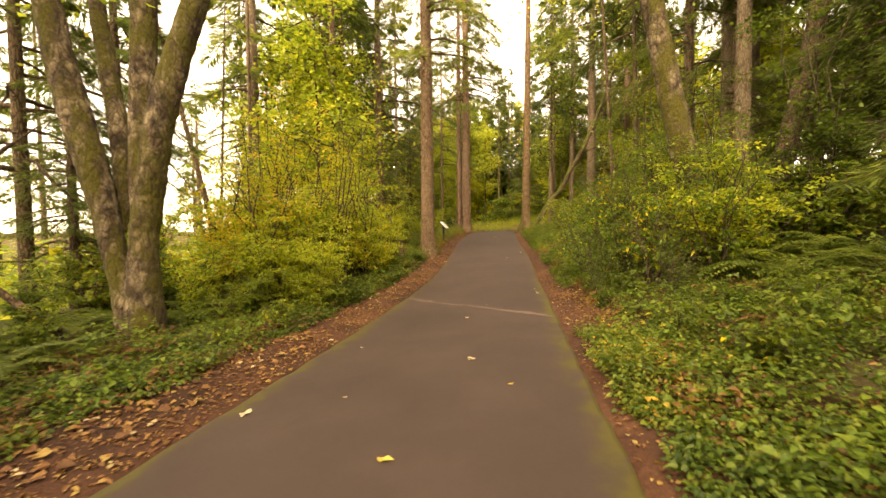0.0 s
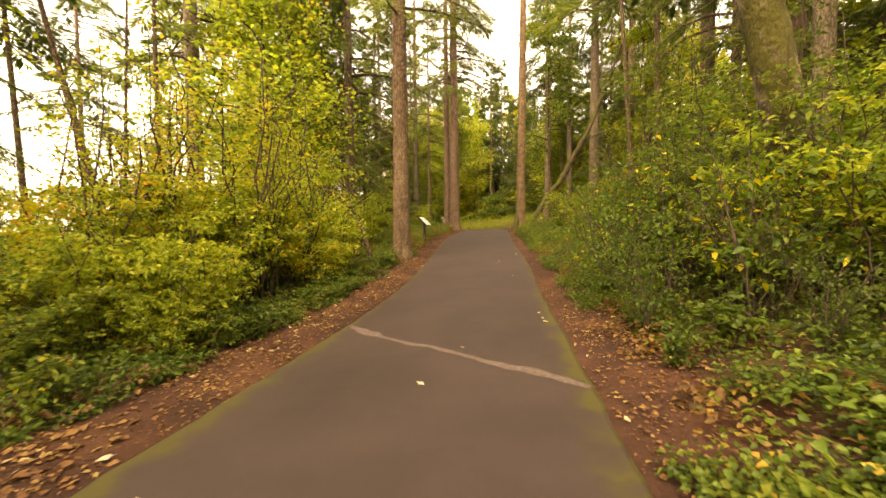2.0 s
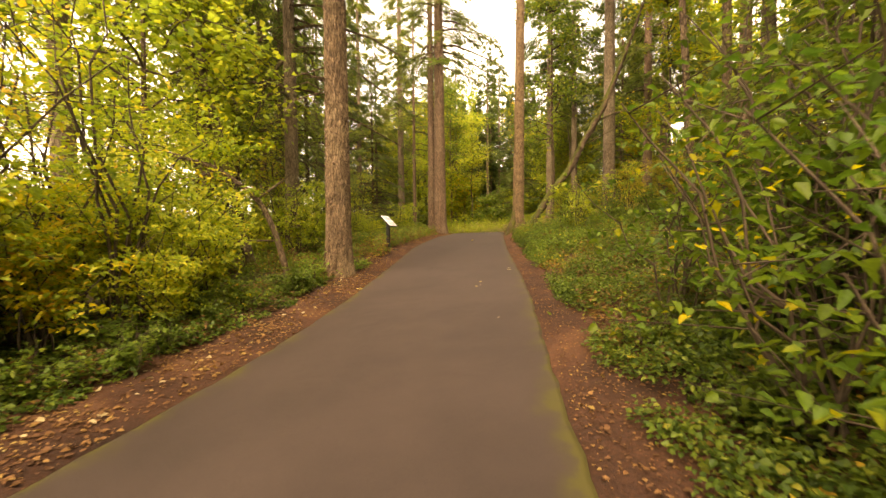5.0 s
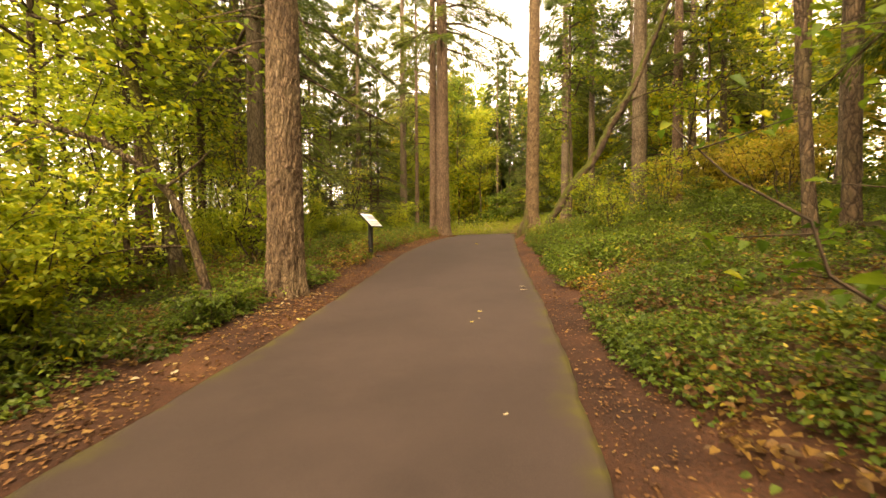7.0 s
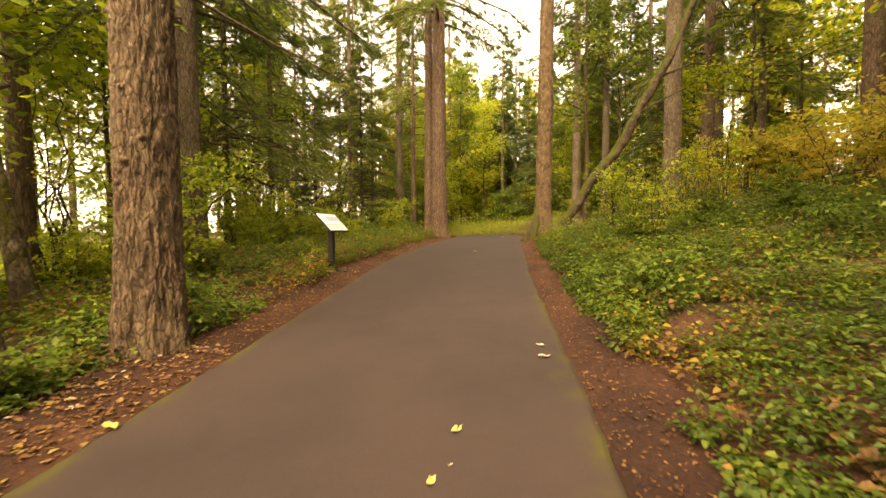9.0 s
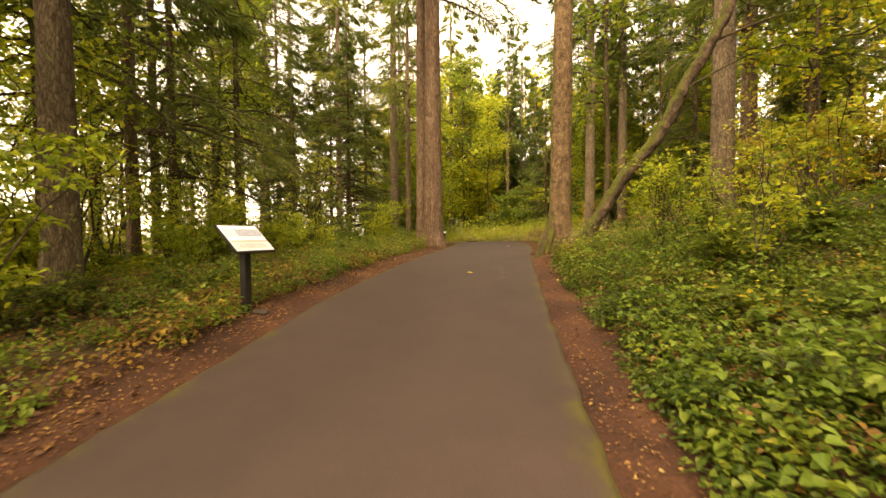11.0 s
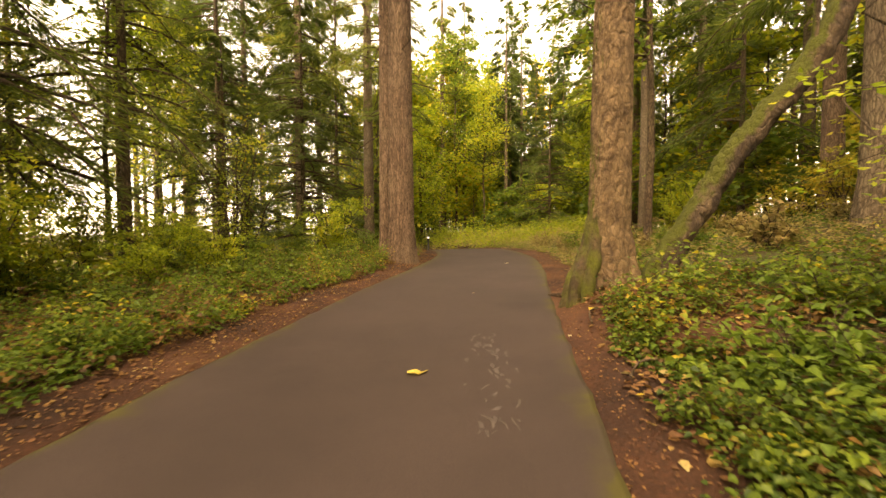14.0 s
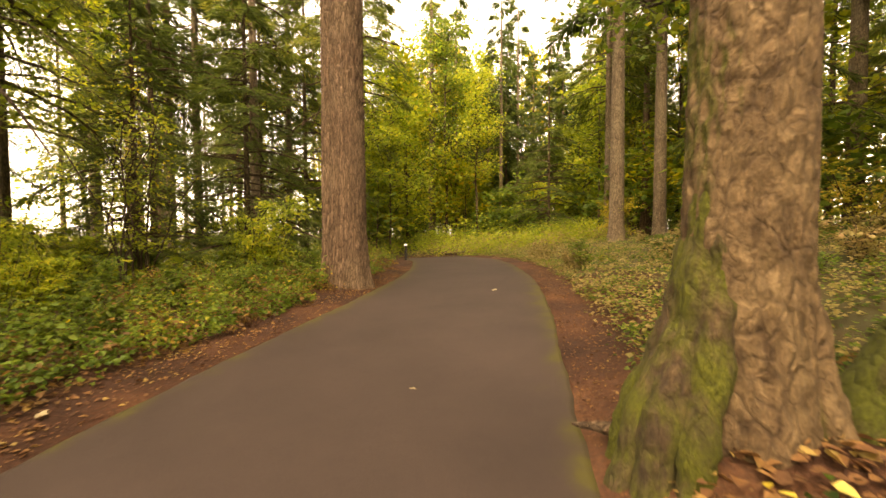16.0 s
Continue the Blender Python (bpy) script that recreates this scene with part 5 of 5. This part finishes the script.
litter("leaf_litter", 110, (22.4, 25.8), (0.3, 2.2), 1, 44, "yellow fallen leaves at the tree's foot", (0.05, 0.10), FALLEN_YELLOW, 0.07)
litter("leaf_litter", 3200, (22.6, 26.2), (0.25, 2.3), 1, 18, "heaped brown and yellow fallen leaves at the tree's foot", (0.035, 0.09), LITTER, 0.03)
litter("leaf_litter", 2200, (4.5, 10.5), (0.1, 2.0), 1, 45, "brown and orange fallen leaves heaped under the shrubs", (0.025, 0.06), LITTER, 0.03)
litter("leaf_litter", 420, (0.5, 6), (0.2, 1.3), -1, 46, "large orange fallen leaves on the soil shoulder", (0.06, 0.11), LITTER, 0.025)
litter("leaf_litter", 11000, (16, 36), (0.03, 1.3), -1, 12, "brown fallen leaves on the soil shoulder", (0.018, 0.055))
litter("leaf_litter", 2200, (-2, 9.5), (0.05, 1.0), 1, 13, "brown and orange fallen leaves on the soil shoulder", (0.02, 0.06))
litter("leaf_litter", 15000, (9, 34), (0.02, 1.7), 1, 14, "brown fallen leaf crumbs on the soil shoulder", (0.012, 0.038))
litter("leaf_litter", 700, (8, 30), (0.5, 1.1), 1, 19, "brown and yellow fallen leaves beside the ground ivy", (0.02, 0.05))
litter("leaf_litter", 5500, (0, 30), (0.8, 5), 1, 15, "fallen leaves among the ground ivy")
litter("needle_litter", 12000, (-2, 36), (0.0, 0.9), 1, 16, "fallen needles and bark crumbs", (0.012, 0.03))
litter("needle_litter", 12000, (-2, 36), (0.0, 1.1), -1, 17, "fallen needles and bark crumbs", (0.012, 0.03))


# ---------------------------------------------------------------- leaves lying on the path
def fallen_leaf(x, y, size, mat, label, turn):
    on = abs(float(place_by_path(x, y)[1][0])) < HALF
    bm = bmesh.new()
    c = bm.verts.new((0, 0, 0.004))
    ring = []
    for k in range(11):
        a = k * 2 * math.pi / 11
        r = size * (0.42 + 0.12 * math.cos(a * 2) + 0.08 * math.cos(a * 5 + turn))
        ring.append(bm.verts.new((r * math.cos(a), 0.75 * r * math.sin(a), 0.004 + size * 0.16 * abs(math.sin(a * 1.5 + turn)))))
    for k in range(11):
        bm.faces.new((c, ring[k], ring[(k + 1) % 11]))
    me = bpy.data.meshes.new("fallen_leaf")
    bm.to_mesh(me)
    bm.free()
    me.materials.append(mat)
    ob = new("fallen_leaf", me)
    ob.matrix_basis = pose(x, y, path_z(x, y) if on else ground_at(x, y) + 0.012, 0, 0, turn * 57)
    return tagged(ob, label, "leaf", "leaves on the path")


YL, PL = (FALLEN_YELLOW, "yellow fallen leaf lying on the asphalt"), (FALLEN_PALE, "pale dry fallen leaf lying on the asphalt")
for k, (x, y, s, c) in enumerate([
    (-0.35, 2.47, 0.10, YL), (-1.63, 3.37, 0.12, PL), (0.34, 4.5, 0.09, PL), (0.63, 3.64, 0.06, YL), (0.44, 6.74, 0.10, PL), (-0.85, 3.58, 0.04, PL),
    (1.83, 5.81, 0.07, PL), (-1.04, 5.37, 0.05, PL), (-1.56, 5.82, 0.11, PL), (0.32, 4.46, 0.05, YL), (2.12, 9.19, 0.06, PL), (2.09, 8.83, 0.07, PL), (0.89, 7.79, 0.04, PL),
    (2.54, 15.41, 0.10, YL), (3.3, 16.66, 0.09, PL), (2.47, 12.9, 0.04, PL), (-0.36, 14.12, 0.10, PL), (3.27, 16.39, 0.10, PL), (2.41, 14.98, 0.08, YL), (0.22, 15.78, 0.14, YL),
    (2.5, 15.08, 0.03, PL), (2.07, 8.64, 0.08, PL), (3.22, 23.74, 0.16, YL), (4.62, 24.57, 0.07, PL), (3.82, 26.85, 0.05, PL), (4.91, 31.18, 0.14, PL), (1.38, 26.51, 0.12, PL)]):
    fallen_leaf(x, y, s, c[0], c[1], k * 1.3)


# ---------------------------------------------------------------- marks on the asphalt
def ribbon(name, pts, widths, mat, label, seed):
    rg = np.random.default_rng(seed)
    pts = np.asarray(pts, float)
    s = np.concatenate([[0], np.cumsum(np.linalg.norm(np.diff(pts, axis=0), axis=1))])
    t = np.arange(0, s[-1], 0.035)
    c = np.stack([np.interp(t, s, pts[:, k]) for k in range(2)], 1)
    tan = unit(np.gradient(c, axis=0))
    nrm = np.stack([-tan[:, 1], tan[:, 0]], 1)
    w = np.interp(t, s, widths)
    a = c + nrm * (w * (0.5 + 0.16 * np.sin(t * 5 + seed) + 0.09 * np.sin(t * 17)))[:, None]
    b = c - nrm * (w * (0.5 + 0.16 * np.sin(t * 6 + 2) + 0.09 * np.sin(t * 21 + seed)))[:, None]
    v = [(p[0], p[1], path_z(p[0], p[1]) + 0.004 + 0.0002 * (seed % 11)) for p in np.concatenate([a, b])]
    n = len(t)
    k = np.arange(n - 1)
    ob = new(name, array_mesh(name, np.array(v), np.stack([k, k + 1, n + k + 1, n + k], 1), mat))
    ob.parent = path
    ob["label"] = label


DUST = plain("pale_silt", (0.092, 0.066, 0.054), 0.9, wear=0.35)
MARK = plain("worn_pale_mark", (0.056, 0.043, 0.037), 0.7, wear=0.3)
ribbon("silt_streak", [(-0.72, 9.5), (-0.58, 9.25), (-0.42, 8.95), (-0.24, 8.75), (-0.1, 8.55), (0.05, 8.38), (0.25, 8.14), (0.42, 8.0), (0.52, 7.95), (0.66, 7.74), (0.92, 7.44), (1.16, 7.17), (1.45, 6.85), (1.84, 6.4)], [0.04, 0.17, 0.22, 0.13, 0.03, 0.09, 0.13, 0.08, 0.05, 0.08, 0.09, 0.10, 0.14, 0.08], DUST, "pale silt streak across the asphalt", 3)
rg = np.random.default_rng(31)
for k in range(46):
    x, y = 3.78 + rg.normal(0, 0.13) + 0.02 * k / 30, rg.uniform(22.9, 24.7)
    l, w = rg.uniform(0.04, 0.16), rg.uniform(0.008, 0.035)
    ribbon("pale_mark", [(x, y - l / 2), (x + rg.normal(0, 0.02), y), (x + rg.normal(0, 0.04), y + l / 2)], [0.006, w, 0.008], MARK, "worn pale mark on the asphalt", k)


# ---------------------------------------------------------------- reading panel
BLACK = plain("black_painted_metal", (0.018, 0.017, 0.016), 0.45)
PRINT = plain("white_printed_panel", (0.76, 0.78, 0.82), 0.35, wear=0.03)
GREY_PRINT = plain("grey_print", (0.34, 0.38, 0.46), 0.35, wear=0.25)
PINK = plain("pink_print", (0.66, 0.44, 0.40), 0.35)
CREAM = plain("cream_print", (0.70, 0.70, 0.66), 0.35, wear=0.05)


def slab(w, d, h, bevel=0.004):
    bm = bmesh.new()
    bmesh.ops.create_cube(bm, size=1.0)
    bmesh.ops.scale(bm, vec=(w, d, h), verts=bm.verts)
    bmesh.ops.bevel(bm, geom=list(bm.edges), offset=bevel, segments=2, affect="EDGES")
    return bm


x0, y0 = 0.24, 21.08
z0 = ground_at(x0, y0)
sign = thing("interpretive_sign", pose(x0, y0, z0, 0, 0, 73), "low slanted reading panel with black frame on a black post", "sign")
post = part("post", slab(0.10, 0.10, 1.1, 0.008), BLACK, sign, "square black metal post")
post.location = (0, 0.02, 0.37)
board = part("frame", slab(0.66, 0.48, 0.03), BLACK, sign, "black metal tray frame")
board.matrix_basis = pose(0, 0, 0.92, 45, 0, 0)
for nm, w, d, x, y, h, mt, lb in (("panel", 0.62, 0.44, 0, 0, 0.004, PRINT, "white printed panel face"), ("picture", 0.40, 0.13, 0.09, 0.09, 0.003, GREY_PRINT, "grey landscape picture"), ("picture", 0.16, 0.13, -0.21, 0.09, 0.003, CREAM, "pale picture"), ("stripe", 0.60, 0.035, 0, -0.06, 0.003, PINK, "pink stripe"), ("text_block", 0.58, 0.10, 0, -0.14, 0.003, CREAM, "cream text band")):
    p = part(nm, slab(w, d, h, 0.001), mt, board, lb)
    p.location = (x, y, 0.0165 + (0.004 if nm != "panel" else 0))
for k in range(5):
    p = part("text_line", slab(0.5 - 0.05 * (k % 2), 0.006, 0.002, 0.0005), GREY_PRINT, board)
    p.location = (-0.02 + 0.012 * (k % 2), -0.105 - 0.018 * k, 0.024)

# small marker post far along, and a fallen branch near it
x0, y0 = 2.40, 40.2
marker = thing("marker_post", pose(x0, y0, ground_at(x0, y0)), "short dark trail marker post with pale top", "post")
p = part("post", slab(0.09, 0.09, 0.8, 0.01), BLACK, marker)
p.location = (0, 0, 0.2)
p = part("cap", slab(0.12, 0.12, 0.03, 0.008), PRINT, marker, "pale cap plate")
p.matrix_basis = pose(0, 0, 0.61, 35, 0, 0)
log = thing("fallen_branch", pose(4.9, 45.6, ground_at(4.9, 45.6) + 0.03), "dark fallen branch lying beside the path", "branch")
part_of(log, "stem", stem_mesh("stem", [(-1.0, 0.2, 0.02), (0, 0, 0.08), (0.9, 0.1, 0.25), (1.2, 0.15, 0.5)], [0.05, 0.06, 0.04, 0.015], BARK_DARK, 8, 0.1, 0.008))
x0, y0 = 4.98, 26.05
root = thing("dead_root", pose(x0, y0, ground_at(x0, y0) + 0.01, 0, 0, 160), "dark dead root lying on the soil", "branch")
part_of(root, "stem", stem_mesh("stem", [(-0.3, 0, -0.02), (0, 0.02, 0.05), (0.22, 0, 0.03)], [0.05, 0.04, 0.012], BARK_DARK, 8, 0.05, 0.012))

for k, (x, y, ln, a) in enumerate(((4.95, 24.9, 0.7, 70), (5.3, 24.6, 0.9, 20), (5.6, 24.2, 0.8, 120), (5.15, 24.2, 0.6, 100), (5.9, 24.7, 0.9, 160), (4.9, 23.6, 0.5, 40))):
    twig = thing("fallen_twig", pose(x, y, ground_at(x, y) + 0.05, 0, 0, a), "thin bare fallen twig lying on leaves", "branch", "twigs at the tree's foot")
    part_of(twig, "stem", stem_mesh("stem", [(-ln / 2, 0, -0.03), (-ln / 6, 0.04, 0.04), (ln / 5, -0.02, 0.03), (ln / 2, 0.05, 0.0)], [0.010, 0.009, 0.007, 0.003], BARK_DARK, 6, 0.05, 0.003, k))

# tangled undergrowth that closes the view low down under the far trees
rg = np.random.default_rng(77)
for side, lo, hi, n in ((-1, 8, 24, 8000), (1, 12, 45, 9000)):
    k = rg.integers(0, len(mid), n)
    d = side * rg.uniform(lo, hi, n)
    X, Yy = mid[k, 0] + rightward[k, 0] * d + rg.uniform(-2, 2, n), mid[k, 1] + rightward[k, 1] * d + rg.uniform(-2, 2, n)
    a = rg.uniform(0, 2 * np.pi, n)
    base = np.stack([X, Yy, height(X, Yy) + rg.uniform(0, 1, n) ** 1.5 * 1.4], 1)
    ob = new("undergrowth", array_mesh("undergrowth", *leaf_cards(base, unit(np.stack([np.cos(a), np.sin(a), rg.uniform(-0.4, 0.6, n)], 1)), unit(rg.normal(0, 0.5, (n, 3)) + [0, 0, 1]), rg.uniform(0.18, 0.42, n), rg.uniform(0.12, 0.25, n), simple=True), LEAF_GREEN if side > 0 else LEAF_LIME))
    tagged(ob, "distant tangled green undergrowth", "plants", kind="stuff")


def thicket(n, spots_x, spots_y, tall, per, mat, label, spread=0.7, leaf=0.24):
    cx, cy = rg.uniform(*spots_x, n), spots_y[0] + (spots_y[1] - spots_y[0]) * rg.uniform(0, 1, n) ** 1.4
    ch = rg.uniform(0.4, 1.0, n) * tall
    m = n * per
    X, Yy, hh = np.repeat(cx, per), np.repeat(cy, per), np.repeat(ch, per)
    X, Yy = X + rg.normal(0, spread, m), Yy + rg.normal(0, spread, m)
    clear = np.abs(place_by_path(X, Yy)[1]) > HALF + 0.3
    X, Yy, hh = X[clear], Yy[clear], hh[clear]
    m = len(X)
    base = np.stack([X, Yy, height(X, Yy) + rg.uniform(0, 1, m) ** 0.9 * hh], 1)
    a = rg.uniform(0, 2 * np.pi, m)
    way = unit(np.stack([np.cos(a), np.sin(a), rg.uniform(-0.5, 0.5, m)], 1))
    ob = new("undergrowth", array_mesh("undergrowth", *leaf_cards(base, way, unit(rg.normal(0, 0.5, (m, 3)) + [0, 0, 1]), leaf * rg.uniform(0.6, 1.4, m), leaf * rg.uniform(0.4, 0.9, m), simple=True), mat))
    tagged(ob, label, "plants", kind="stuff")


thicket(300, (-10, 52), (52, 92), 2.6, 55, LEAF_LIME, "distant yellow-green thicket under the trees")
thicket(160, (-10, 52), (52, 90), 3.0, 50, LEAF_GREEN, "distant green thicket under the trees")
thicket(200, (-30, -11), (-2, 50), 3.0, 45, LEAF_LIME, "yellow-green thicket below the slope")
thicket(170, (-80, -28), (-10, 70), 6.0, 45, LEAF_GREEN, "far green scrub below the slope", 1.6, 0.5)
thicket(150, (14, 40), (2, 50), 3.4, 50, LEAF_GREEN, "green thicket deep in the wood")
thicket(90, (15, 36), (12, 50), 3.2, 45, LEAF_GOLD, "golden-brown thicket deep in the wood")

thicket(240, (-9, 13), (43.5, 54), 1.3, 110, LEAF_LIME, "yellow-green weeds and seedlings on the bank at the bend", 0.45, 0.11)
thicket(120, (-9, 13), (43.5, 54), 1.0, 90, LEAF_STRAW, "dry straw-coloured weeds on the bank at the bend", 0.5, 0.11)

# flat stones at the foot of the reading panel
STONE = plain("dark_flat_stone", (0.030, 0.021, 0.016), 0.9, wear=0.4)
for k, (x, y, w) in enumerate(((0.46, 21.0, 0.15), (0.20, 20.84, 0.13))):
    bm = bmesh.new()
    bmesh.ops.create_icosphere(bm, subdivisions=2, radius=0.5)
    for v in bm.verts:
        v.co = Vector((v.co.x * w * 1.5, v.co.y * w, v.co.z * 0.07)) * (1 + 0.25 * noise.noise(v.co * 3 + Vector((k * 5, 0, 0))))
    me = bpy.data.meshes.new("flat_stone")
    bm.to_mesh(me)
    bm.free()
    me.materials.append(STONE)
    ob = new("flat_stone", me)
    ob.matrix_basis = pose(x, y, ground_at(x, y) + 0.008, 3, 4, 40 * k)
    tagged(ob, "dark flat stone half sunk in the soil", "stone", "stones by the sign")
